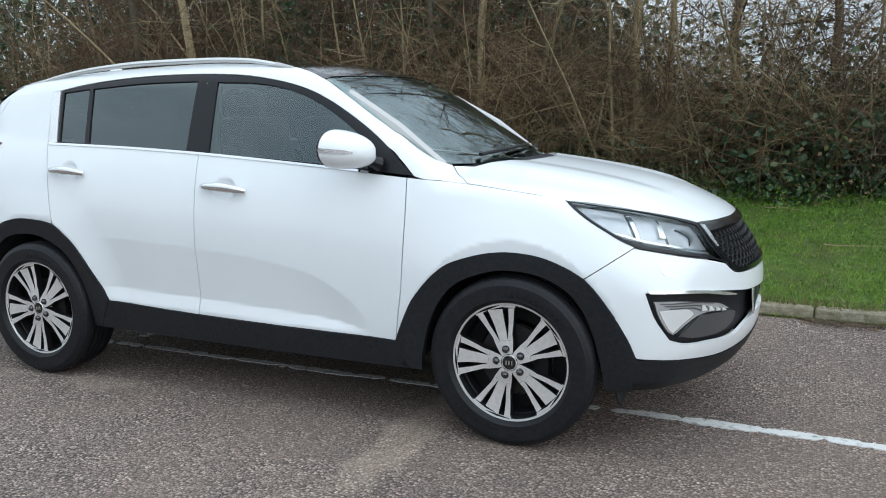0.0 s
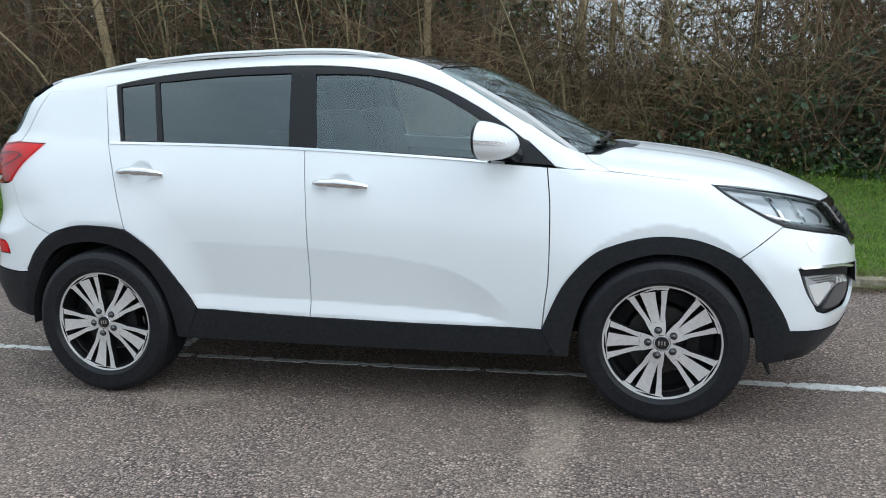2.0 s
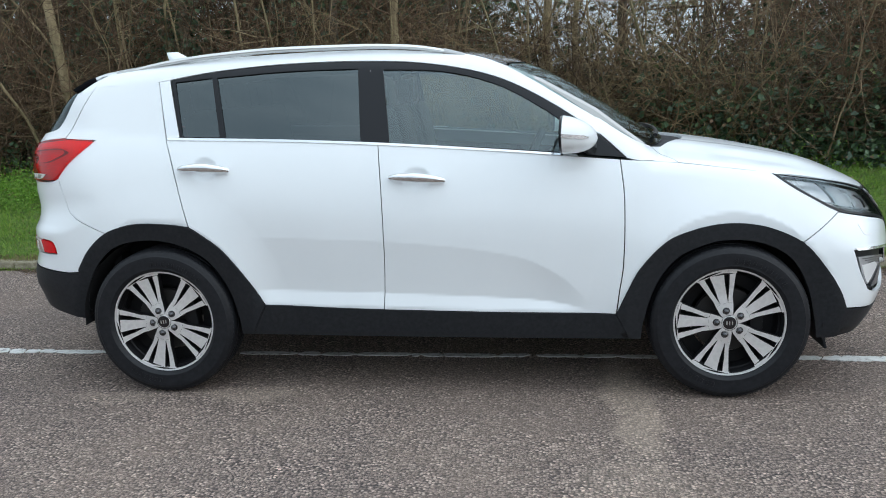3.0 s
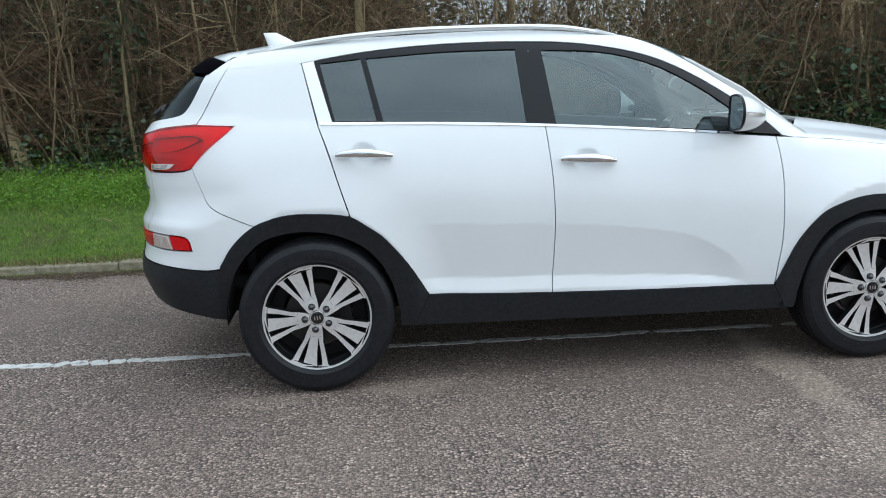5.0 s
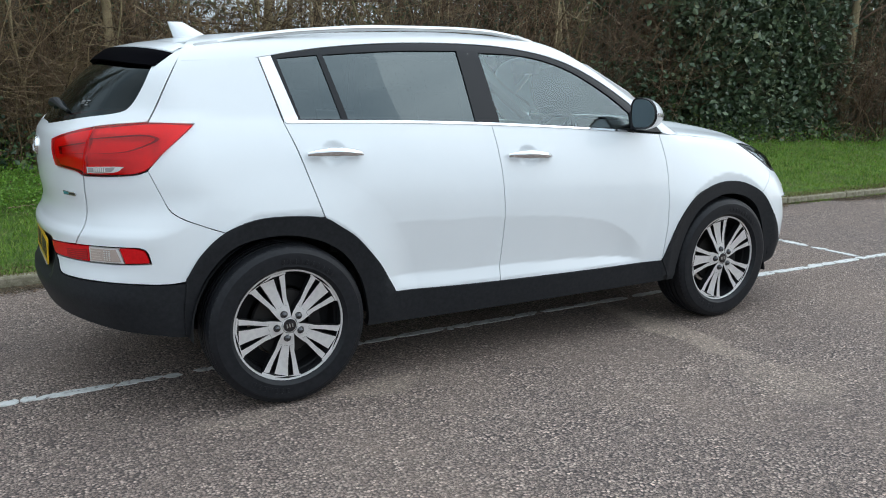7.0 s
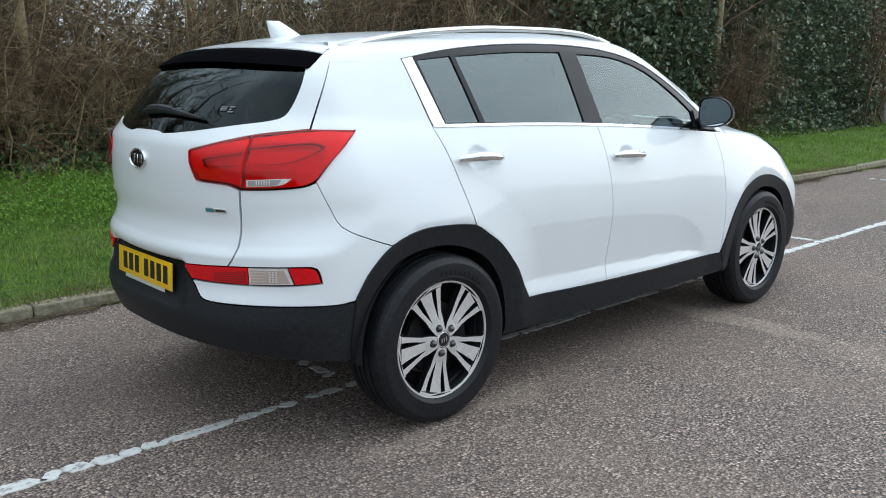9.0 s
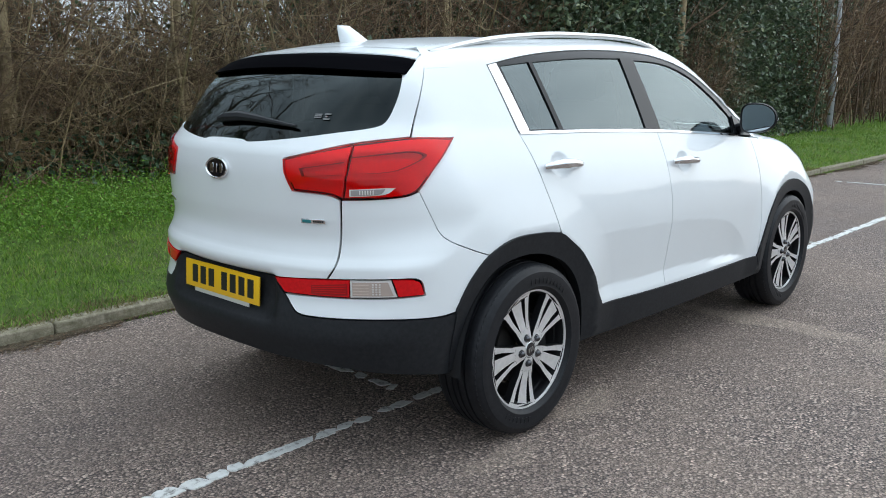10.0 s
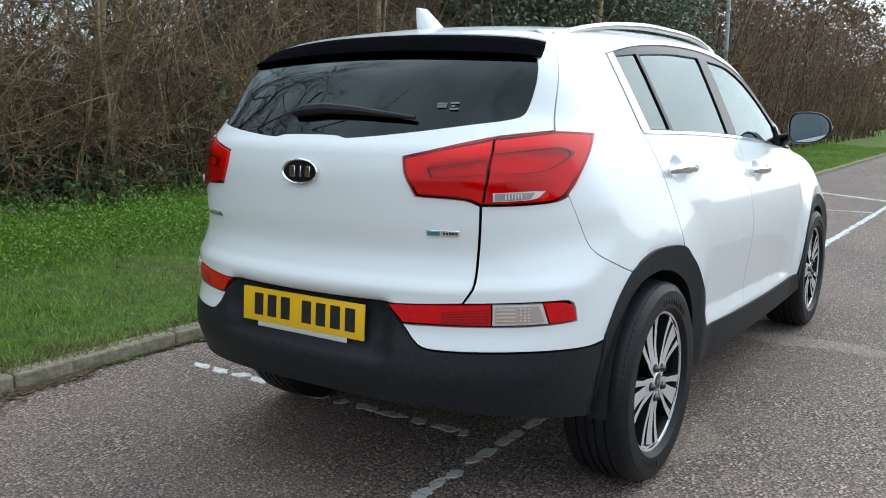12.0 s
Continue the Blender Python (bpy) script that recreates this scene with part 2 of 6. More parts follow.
BROWN_LENS = shader("brownish_clear_lens", (0.52, 0.43, 0.38), 0.22, 0.3, coat=0.8)
HEAD_BOWL = shader("grey_headlight_reflector", (0.50, 0.51, 0.52), 0.24, 0.45)
relief(HEAD_BOWL, noisy(HEAD_BOWL, 9.0, 1), 0.5, 0.02)
LAMP_BOWL = shader("red_lamp_reflector", (0.95, 0.14, 0.14), 0.35, 0.15)
relief(LAMP_BOWL, noisy(LAMP_BOWL, 25.0, 2, 0.5, None, (1, 1, 6)), 0.08, 0.004)
DEEP_RED = shader("deep_red_lamp_lens", (0.30, 0.006, 0.008), 0.25, coat=0.2, spec=0.35)
LAMP_CLEAR = shader("clear_lamp_lens", (0.86, 0.85, 0.84), 0.22, 0.85, coat=1.0)
facet = node(LAMP_CLEAR, "ShaderNodeTexVoronoi", Scale=130.0)
link(LAMP_CLEAR, place(LAMP_CLEAR, (1, 1, 0.5)), facet.inputs["Vector"])
relief(LAMP_CLEAR, facet.outputs["Distance"], 0.14, 0.006)
AMBER_TINT = shader("faint_amber_reflector", (0.72, 0.60, 0.52), 0.18, 0.3, coat=1.0)
CLEAR_GLASS = tinted_glass("green_tinted_glass", (0.76, 0.90, 0.87), 2.0)
SCREEN_GLASS = tinted_glass("windscreen_glass", (0.50, 0.64, 0.56), 2.7)
PRIVACY_GLASS = tinted_glass("dark_privacy_glass", (0.10, 0.115, 0.125), 1.95)
REAR_TINT = tinted_glass("dark_rear_glass", (0.030, 0.033, 0.036), 1.38)
LENS_GLASS = tinted_glass("clear_lens_glass", (0.96, 0.97, 0.98), 1.45)
DISC = shader("dark_brake_steel", (0.035, 0.033, 0.032), 0.5, 0.6)
MIRROR = shader("mirror_glass", (0.60, 0.66, 0.70), 0.03, 1.0)
YELLOW = shader("yellow_plate", (0.80, 0.46, 0.010), 0.40, coat=0.4)
INK = shader("black_ink", (0.012, 0.012, 0.012), 0.45)
LEATHER = speckled("dark_seat_leather", (0.020, 0.020, 0.022), (0.035, 0.035, 0.038), 30.0, 0.5)
LIGHT_CLOTH = shader("grey_pillar_trim", (0.48, 0.48, 0.47), 0.85)
ASPHALT = asphalt()
LINE = line_paint()
SOIL = grass_soil()
BLADE = island_shades("grass_blades", 0.6, (0.0, (0.036, 0.094, 0.011)), (0.45, (0.130, 0.275, 0.023)), (0.82, (0.265, 0.43, 0.052)), (1.0, (0.46, 0.42, 0.17)), soft=0.3, broad=5.0, broad_share=0.62)
STRAW = island_shades("straw_brown_grass", 0.85, (0.0, (0.10, 0.09, 0.035)), (0.5, (0.20, 0.17, 0.075)), (1.0, (0.34, 0.30, 0.14)), broad=4.0, broad_share=0.4)
WEED = island_shades("bright_weed_leaves", 0.5, (0.0, (0.075, 0.175, 0.018)), (0.6, (0.165, 0.34, 0.034)), (1.0, (0.28, 0.47, 0.07)), soft=0.3, broad=6.0, broad_share=0.4)
IVY = island_shades("ivy_leaves", 0.34, (0.0, (0.015, 0.038, 0.020)), (0.6, (0.054, 0.104, 0.052)), (0.93, (0.108, 0.168, 0.078)), (1.0, (0.22, 0.25, 0.07)), soft=0.12, broad=2.0, broad_share=0.35)
HEDGE_IVY = island_shades("grey_green_hedge_leaves", 0.30, (0.0, (0.032, 0.058, 0.034)), (0.55, (0.098, 0.142, 0.080)), (0.92, (0.175, 0.225, 0.125)), (1.0, (0.30, 0.31, 0.15)), soft=0.12, broad=1.2, broad_share=0.3)
TWIG = island_shades("bare_brown_twigs", 0.9, (0.0, (0.030, 0.019, 0.013)), (0.4, (0.110, 0.068, 0.040)), (0.78, (0.26, 0.165, 0.095)), (1.0, (0.42, 0.32, 0.20)), broad=1.1, broad_share=0.5)
SHOOT = island_shades("ochre_shoot_bark", 0.85, (0.0, (0.10, 0.065, 0.036)), (0.5, (0.26, 0.180, 0.095)), (1.0, (0.50, 0.38, 0.21)), broad=1.3, broad_share=0.4)
DEAD = island_shades("dead_leaf_litter", 0.95, (0.0, (0.075, 0.046, 0.028)), (0.6, (0.175, 0.108, 0.062)), (1.0, (0.30, 0.205, 0.125)))
SAPLING = bark("pale_sapling_bark", (0.17, 0.13, 0.075), (0.46, 0.36, 0.21))
HOUSING = shader("bright_lamp_housing", (0.55, 0.56, 0.57), 0.35)
BARK = bark("grey_brown_bark", (0.060, 0.048, 0.036), (0.20, 0.165, 0.12))
EARTH = speckled("dark_woodland_earth", (0.030, 0.023, 0.016), (0.085, 0.062, 0.042), 6.0, 0.95, 0.8, 0.05)
CONCRETE = speckled("weathered_concrete_kerb", (0.10, 0.096, 0.078), (0.25, 0.235, 0.195), 14.0, 0.9, 0.5, 0.006)
moss = ramp(CONCRETE, noisy(CONCRETE, 5.0, 6, 0.75, place(CONCRETE, (0.5, 1, 1), "Generated")), (0.45, (0, 0, 0)), (0.65, (0.75, 0.75, 0.75)))
worn_face = ramp(CONCRETE, noisy(CONCRETE, 22.0, 6, 0.75), (0.3, (0.115, 0.100, 0.070)), (0.5, (0.25, 0.222, 0.160)), (0.72, (0.42, 0.38, 0.295)))
base(CONCRETE, mix(CONCRETE, moss, worn_face, (0.105, 0.105, 0.045)))
SOIL_CRUMB = speckled("brown_soil_crumbs", (0.045, 0.034, 0.022), (0.14, 0.108, 0.068), 30.0, 0.95)
STEEL = speckled("galvanised_steel", (0.30, 0.31, 0.32), (0.40, 0.41, 0.42), 8.0, 0.5)

# ---- making meshes ----
def fast_mesh(name, verts, faces, smooth=True):
    """A mesh from arrays of vertices (n, 3) and equal-sized faces (m, k)."""
    me = bpy.data.meshes.new(name)
    verts, faces = np.asarray(verts, np.float32), np.asarray(faces, np.int32)
    m, k = faces.shape
    me.vertices.add(len(verts))
    me.vertices.foreach_set("co", verts.ravel())
    me.loops.add(m * k)
    me.loops.foreach_set("vertex_index", faces.ravel())
    me.polygons.add(m)
    me.polygons.foreach_set("loop_start", np.arange(0, m * k, k, dtype=np.int32))
    me.polygons.foreach_set("loop_total", np.full(m, k, np.int32))
    me.polygons.foreach_set("use_smooth", np.full(m, smooth))
    me.update(calc_edges=True)
    me.validate()
    return me


def dress(ob, material, parent=None, label=""):
    ob.data.materials.append(material)
    ob.parent = parent
    if label:
        ob["label"] = label
    return ob


def part(name, bm, material, parent=None, label="", sharp=40):
    """Link a bmesh as one mesh object."""
    bmesh.ops.recalc_face_normals(bm, faces=bm.faces)
    me = bpy.data.meshes.new(name)
    for f in bm.faces:
        f.smooth = True
    for e in bm.edges:
        if len(e.link_faces) == 2 and e.calc_face_angle(0) > radians(sharp):
            e.smooth = False
    bm.to_mesh(me)
    bm.free()
    return dress(new(name, me), material, parent, label)


def thing(name, label, category, group="", at=None, kind=""):
    ob = tagged(new(name), label, category, group, kind)
    if at is not None:
        ob.matrix_world = at
    return ob


def add_box(bm, size, at=(0, 0, 0), bevel=0.0, turn=None, seg=2):
    r = bmesh.ops.create_cube(bm, size=1.0)
    vs = r["verts"]
    bmesh.ops.scale(bm, vec=size, verts=vs)
    if bevel:
        es = list({e for v in vs for e in v.link_edges})
        vs = bmesh.ops.bevel(bm, geom=es, offset=bevel, segments=seg, affect="EDGES", profile=0.6)["verts"]
        vs = list({v for v in vs})
    m = Matrix.Translation(at) @ (turn or Matrix())
    bmesh.ops.transform(bm, matrix=m, verts=vs)
    return vs


def add_tube(bm, path, radius, sides=8, closed=False, flat=1.0):
    """A round bar along a path; radius may be a list."""
    path = [Vector(p) for p in path]
    n, rings = len(path), []
    for i, p in enumerate(path):
        d = (path[(i + 1) % n] - path[i - 1]) if closed else (path[min(i + 1, n - 1)] - path[max(i - 1, 0)])
        d.normalize()
        up = Vector((0, 0, 1)) if abs(d.z) < 0.9 else Vector((1, 0, 0))
        u = d.cross(up).normalized()
        w = u.cross(d)
        r = radius[i] if isinstance(radius, (list, tuple)) else radius
        rings.append([bm.verts.new(p + u * math.cos(k * 2 * math.pi / sides) * r + w * math.sin(k * 2 * math.pi / sides) * r * flat) for k in range(sides)])
    for i in range(n if closed else n - 1):
        a, b = rings[i], rings[(i + 1) % n]
        for k in range(sides):
            bm.faces.new((a[k], a[(k + 1) % sides], b[(k + 1) % sides], b[k]))
    if not closed:
        bm.faces.new(rings[0]), bm.faces.new(rings[-1])


def add_spin(bm, profile, n=64, closed=False):
    """Turn a profile of (radius, y) about the y axis."""
    rings = [[bm.verts.new((r * math.cos(t), y, r * math.sin(t))) for r, y in profile] for t in (2 * math.pi * i / n for i in range(n))]
    k = len(profile)
    for i in range(n):
        a, b = rings[i], rings[(i + 1) % n]
        for j in range(k if closed else k - 1):
            bm.faces.new((a[j], a[(j + 1) % k], b[(j + 1) % k], b[j]))


def tubes(paths, radii, sides=3):
    """Many thin bars at once: paths (N, n, 3), radii (N, n)."""
    N, n, _ = paths.shape
    d = np.gradient(paths, axis=1)
    d /= np.linalg.norm(d, axis=2, keepdims=True) + 1e-9
    ref = np.where(np.abs(d[..., 2:3]) < 0.9, np.array([0, 0, 1.0]), np.array([1.0, 0, 0]))
    u = np.cross(d, ref)
    u /= np.linalg.norm(u, axis=2, keepdims=True) + 1e-9
    w = np.cross(u, d)
    a = np.arange(sides) * 2 * np.pi / sides
    v = paths[:, :, None] + radii[:, :, None, None] * (u[:, :, None] * np.cos(a)[:, None] + w[:, :, None] * np.sin(a)[:, None])
    i = np.arange(N)[:, None, None] * n * sides + np.arange(n - 1)[None, :, None] * sides
    k, k2 = np.arange(sides), (np.arange(sides) + 1) % sides
    f = np.stack([i + k, i + k2, i + sides + k2, i + sides + k], -1)
    return v.reshape(-1, 3), f.reshape(-1, 4)


def join(pieces):
    vs, fs, n = [], [], 0
    for v, f in pieces:
        vs.append(v), fs.append(f + n)
        n += len(v)
    return np.concatenate(vs), np.concatenate(fs)


def leaves(at, size, rng, tilt=0.9, fold=0.25):
    """Folded kite-shaped leaves at the points given: 4 vertices and 2 triangles each."""
    n = len(at)
    yaw, lean, roll = rng.uniform(0, 6.283, n), rng.normal(0, tilt, n), rng.normal(0, tilt * 0.6, n)
    s = size * rng.uniform(0.6, 1.35, n)
    kite = np.array([[-0.5, 0, 0], [0.05, -0.38, fold * 0.4], [0.55, 0, 0], [0.05, 0.38, fold * 0.4]])
    p = kite[None] * s[:, None, None]
    c, q = np.cos(lean), np.sin(lean)
    x, z = p[..., 0] * c[:, None] + p[..., 2] * q[:, None], -p[..., 0] * q[:, None] + p[..., 2] * c[:, None]
    y = p[..., 1]
    c, q = np.cos(roll), np.sin(roll)
    y, z = y * c[:, None] - z * q[:, None], y * q[:, None] + z * c[:, None]
    c, q = np.cos(yaw), np.sin(yaw)
    x, y = x * c[:, None] - y * q[:, None], x * q[:, None] + y * c[:, None]
    v = np.stack([x, y, z], -1) + at[:, None]
    i = np.arange(n)[:, None] * 4
    f = np.concatenate([i + np.array([0, 1, 2]), i + np.array([0, 2, 3])])
    return v.reshape(-1, 3), f

# ---- the place ----
def kerb_line(x):
    t = np.clip(np.asarray(x, float) / 11.0, 0, 1)
    return 1.93 - 0.44 * t * t * (3 - 2 * t)


def verge_height(x, y):
    back = y - kerb_line(x)
    t = np.clip((np.asarray(x, float) - 4.5) / 9.0, 0, 1)
    steep = 1 - 0.78 * t * t * (3 - 2 * t)
    z = 0.068 + steep * (0.45 * np.clip((back - 0.1) / 2.9, 0, 1) ** 1.15 + 0.10 * np.clip(back - 3.0, 0, 30) ** 0.7)
    return z + 0.02 * np.sin(1.3 * x + 2.1 * y) * np.clip(back, 0, 1) + 0.015 * np.sin(3.1 * x - 1.7 * y) * np.clip(back, 0, 1)


ground = dress(new("ground", fast_mesh("ground", [(-900, -900, 0), (900, -900, 0), (900, 900, 0), (-900, 900, 0)], [(0, 1, 2, 3)])), ASPHALT)
tagged(ground, "worn grey-brown asphalt of a car park with pale patches", "ground", kind="structure")


def verge():
    xs = np.concatenate([np.linspace(-60, -9, 30), np.linspace(-8.8, 16, 150), np.linspace(16.5, 90, 60)])
    backs = np.concatenate([[-0.001], np.linspace(0.02, 3.2, 40), np.linspace(3.4, 9, 20), [14, 25, 60]])
    gx, gb = np.meshgrid(xs, backs, indexing="ij")
    gy = kerb_line(gx) + 0.12 + gb
    z = verge_height(gx, gy)
    z[:, 0] -= 0.15
    v = np.stack([gx, gy, z], -1).reshape(-1, 3)
    nx, ny = gx.shape
    i = (np.arange(nx - 1)[:, None] * ny + np.arange(ny - 1)[None]).reshape(-1, 1)
    ob = dress(new("grass_verge", fast_mesh("grass_verge", v, np.concatenate([i, i + ny, i + ny + 1, i + 1], 1))), SOIL)
    return tagged(ob, "grass verge rising from the kerb to the hedge", "verge", kind="structure")


verge()


def kerb():
    top = tagged(new("kerb"), "low weathered concrete kerb between asphalt and grass", "kerb", kind="structure")
    bm = bmesh.new()
    add_box(bm, (0.906, 0.12, 0.20), (0, 0, -0.030), 0.014)
    me = bpy.data.meshes.new("kerb_stone")
    for f in bm.faces:
        f.smooth = True
    bm.to_mesh(me)
    bm.free()
    me.materials.append(CONCRETE)
    x, rng = -14.0, random.Random(3)
    while x < 40:
        y0, y1 = float(kerb_line(np.array(x))), float(kerb_line(np.array(x + 0.915)))
        ob = new("kerb_stone", me)
        ob.parent = top
        ob.matrix_world = pose(x + 0.457, (y0 + y1) / 2 + 0.06 + rng.uniform(-0.006, 0.006), rng.uniform(-0.006, 0.006), rng.uniform(-1, 1), rng.uniform(-0.3, 0.3), math.degrees(math.atan2(y1 - y0, 0.915)))
        x += 0.915


kerb()


def worn_line(name, a, b, width, seed, worn=0.25, label="worn white parking line painted on asphalt"):
    """A painted line in ragged flakes, 3 mm thick."""
    a, b = Vector((*a, 0.0)), Vector((*b, 0.0))
    along, rng = (b - a).normalized(), random.Random(seed)
    side, length, bm, s = Vector((-along.y, along.x, 0)), (b - a).length, bmesh.new(), 0.0
    while s < length:
        run = rng.uniform(0.03, 0.12) if rng.random() < worn else rng.uniform(0.08, 0.34)
        gap = rng.uniform(0.003, 0.012) if rng.random() > worn else rng.uniform(0.008, 0.075)
        slant, bend = rng.uniform(-0.7, 0.7), rng.uniform(-0.010, 0.010)
        w0 = width * rng.uniform(0.75, 1.02)
        shift, n = rng.uniform(-0.006, 0.006), max(4, int(run / 0.014))
        lower, upper = [], []
        for i in range(n + 1):
            c = a + along * min(s + run * i / n, length)
            u = 2 * i / n - 1
            thin = 1 - rng.uniform(0.25, 0.7) * abs(u) ** 6
            lean = along * (slant * w0 / 2 * u * u) * min(1, run / 0.12)
            shift += bend * u / n
            lower.append(c - lean + side * (shift - w0 / 2 * thin * rng.uniform(0.80 - 0.2 * worn, 1.08)))
            upper.append(c + lean + side * (shift + w0 / 2 * thin * rng.uniform(0.80 - 0.2 * worn, 1.08)))
        ring = lower + upper[::-1]
        foot = [bm.verts.new((p.x, p.y, 0.0)) for p in ring]
        head = [bm.verts.new((p.x, p.y, 0.004)) for p in ring]
        m = len(ring)
        for i in range(n):
            bm.faces.new((head[i], head[i + 1], head[m - 2 - i], head[m - 1 - i]))
        for i in range(m):
            bm.faces.new((foot[i], foot[(i + 1) % m], head[(i + 1) % m], head[i]))
        s += run + gap
    ob = part(name, bm, LINE)
    return tagged(ob, label, "parking line", kind="structure")


worn_line("parking_line_edge", (-9, -0.10), (-2.3, -0.255), 0.085, 1, 0.15)
worn_line("parking_line_edge", (-2.3, -0.255), (1.7, -0.285), 0.062, 2, 0.5)
worn_line("parking_line_edge", (1.7, -0.285), (14, -0.52), 0.085, 3, 0.15)
worn_line("parking_line_bay", (-1.36, -0.10), (-1.36, 1.62), 0.075, 4, 0.9)
worn_line("parking_line_bay", (3.5, -0.27), (3.5, 1.15), 0.08, 5, 0.2)
worn_line("parking_line_far", (10.95, 1.0), (9.8, -0.35), 0.16, 7, 0.2, "pale worn line across the far asphalt")
worn_line("parking_line_bay", (8.1, -0.36), (8.1, 1.05), 0.08, 6, 0.2)


def thicket(seed, x0, x1, y0, y1, count, tall, name, label, thin=1.0, per=(9, 2), material=None, clearing=None, lean=1.0):
    """A tangle of bare stems and twigs."""
    rng = np.random.default_rng(seed)
    n = 9
    bx = rng.uniform(x0, x1, count)
    if clearing:
        a, b = clearing
        out = (bx > a) & (bx < b) & (rng.random(count) < 0.93)
        bx = np.where(out, np.where(rng.random(count) < 0.5, a - rng.random(count) * 3, b + rng.random(count) * 3), bx)
    by = y0 + (y1 - y0) * rng.random(count) ** 1.6 + kerb_line(bx)
    t = np.linspace(0, 1, n)[None, :]
    h = tall * rng.uniform(0.35, 1.0, count)[:, None]
    lean_x, lean_y = rng.normal(0, 0.28 * lean, count)[:, None], rng.normal(-0.06, 0.22, count)[:, None]
    arch = rng.normal(0, 0.35, (2, count))[:, :, None]
    wob = np.cumsum(rng.normal(0, 0.035, (2, count, n)), axis=2)
    px = bx[:, None] + h * (lean_x * t + arch[0] * t * t * 0.6) + wob[0]
    py = by[:, None] + h * (lean_y * t + arch[1] * t * t * 0.4) + wob[1]
    pz = verge_height(bx, by)[:, None] - 0.05 + h * (t - 0.16 * (np.abs(arch[0]) + np.abs(arch[1])) * t ** 3)
    stems = np.stack([px, py, pz], -1)
    r = (rng.uniform(0.005, 0.014, count)[:, None] * (1.05 - 0.8 * t)) * thin
    pieces = [tubes(stems, r)]
    parents, pr = stems, r
    for level, (per, length, rad, m) in enumerate(((per[0], 0.85, 0.0042, 5), (per[1], 0.38, 0.0026, 4))):
        k = len(parents) * per
        who = rng.integers(0, len(parents), k)
        seg = rng.integers(1, parents.shape[1] - 1, k)
        f = rng.random(k)[:, None]
        start = parents[who, seg] * (1 - f) + parents[who, seg + 1] * f
        d = rng.normal(0, 1, (k, 3)) * np.array([1.0, 0.75, 0.55]) + np.array([0, -0.1, 0.45])
        d /= np.linalg.norm(d, axis=1, keepdims=True)
        ln = length * rng.uniform(0.35, 1.3, k)
        tt = np.linspace(0, 1, m)
        p = start[:, None] + d[:, None] * ln[:, None, None] * tt[None, :, None] + np.cumsum(rng.normal(0, 0.018, (k, m, 3)), axis=1) * (tt > 0)[None, :, None]
        p[:, :, 2] -= 0.10 * ln[:, None] * tt[None] ** 2 * rng.uniform(-1, 1.6, k)[:, None]
        rr = rad * thin * rng.uniform(0.6, 1.3, k)[:, None] * (1.05 - 0.7 * tt[None])
        pieces.append(tubes(p, rr))
        parents, pr = p, rr
    v, f = join(pieces)
    ob = dress(new(name, fast_mesh(name, v, f)), material or TWIG)
    return tagged(ob, label, "thicket", kind="stuff")


thicket(11, -8, 6.6, 2.9, 4.2, 400, 2.6, "bare_thicket", "dense tangle of bare brown twigs behind the verge")
thicket(12, -9, 7, 3.4, 6.0, 520, 3.7, "bare_thicket", "taller bare brown stems deeper in the hedge", clearing=(-0.3, 4.0))
thicket(13, 15, 48, 2.6, 6.5, 620, 7.0, "bare_thicket", "bare brown hedge along the far road", 2.0, (11, 2))
thicket(14, -26, -8, 3.0, 6.5, 220, 3.6, "bare_thicket", "bare brown hedge beside the car park", 1.4, (7, 1))
thicket(15, -9, 8, 3.2, 4.8, 420, 1.3, "low_scrub", "low brown scrub under the trees", 1.2)
thicket(16, -30, 45, 6.0, 15.0, 800, 7.5, "far_wood", "bare wood behind the hedge", 2.4, (7, 1), clearing=(-0.6, 3.7))
thicket(19, 3.8, 12, 4.8, 9.0, 330, 6.5, "far_wood", "dense bare wood behind the hedge", 1.8, (10, 2))
thicket(20, -9, -0.8, 4.6, 8.5, 330, 6.5, "far_wood", "dense bare wood behind the hedge", 1.8, (10, 2))
thicket(17, -8, 7, 3.0, 4.6, 66, 5.2, "pale_saplings", "pale olive-grey saplings and arching stems in the hedge", 1.9, (4, 2), SAPLING, lean=0.4)
thicket(40, -2.4, 2.8, 2.9, 3.5, 170, 2.1, "ochre_shoots", "pale ochre shoots along the front of the hedge", 0.8, (8, 2), SHOOT)
thicket(18, -8, 7, 3.0, 4.0, 90, 2.4, "pale_saplings", "pale arching shoots at the front of the hedge", 0.9, (5, 2), SAPLING)


def ivy_bank(seed, x0, x1, back0, back1, z0, z1, count, size, name, label, material=None, clump=0.35):
    rng = np.random.default_rng(seed)
    hubs = max(6, count // 60)
    hx, hb, hz = rng.uniform(x0, x1, hubs), rng.uniform(back0, back1, hubs), z0 + (z1 - z0) * rng.random(hubs) ** 1.5
    who = rng.integers(0, hubs, count)
    x, b = hx[who] + rng.normal(0, clump, count), hb[who] + rng.normal(0, clump * 0.7, count)
    b = np.clip(b, back0 - 0.15, None)
    y = kerb_line(x) + b
    z = verge_height(x, y) + np.abs(hz[who] + rng.normal(0, clump * 0.5, count))
    v, f = leaves(np.stack([x, y, z], 1), size, rng)
    ob = dress(new(name, fast_mesh(name, v, f, False)), material or IVY)
    return tagged(ob, label, "ivy", kind="stuff")


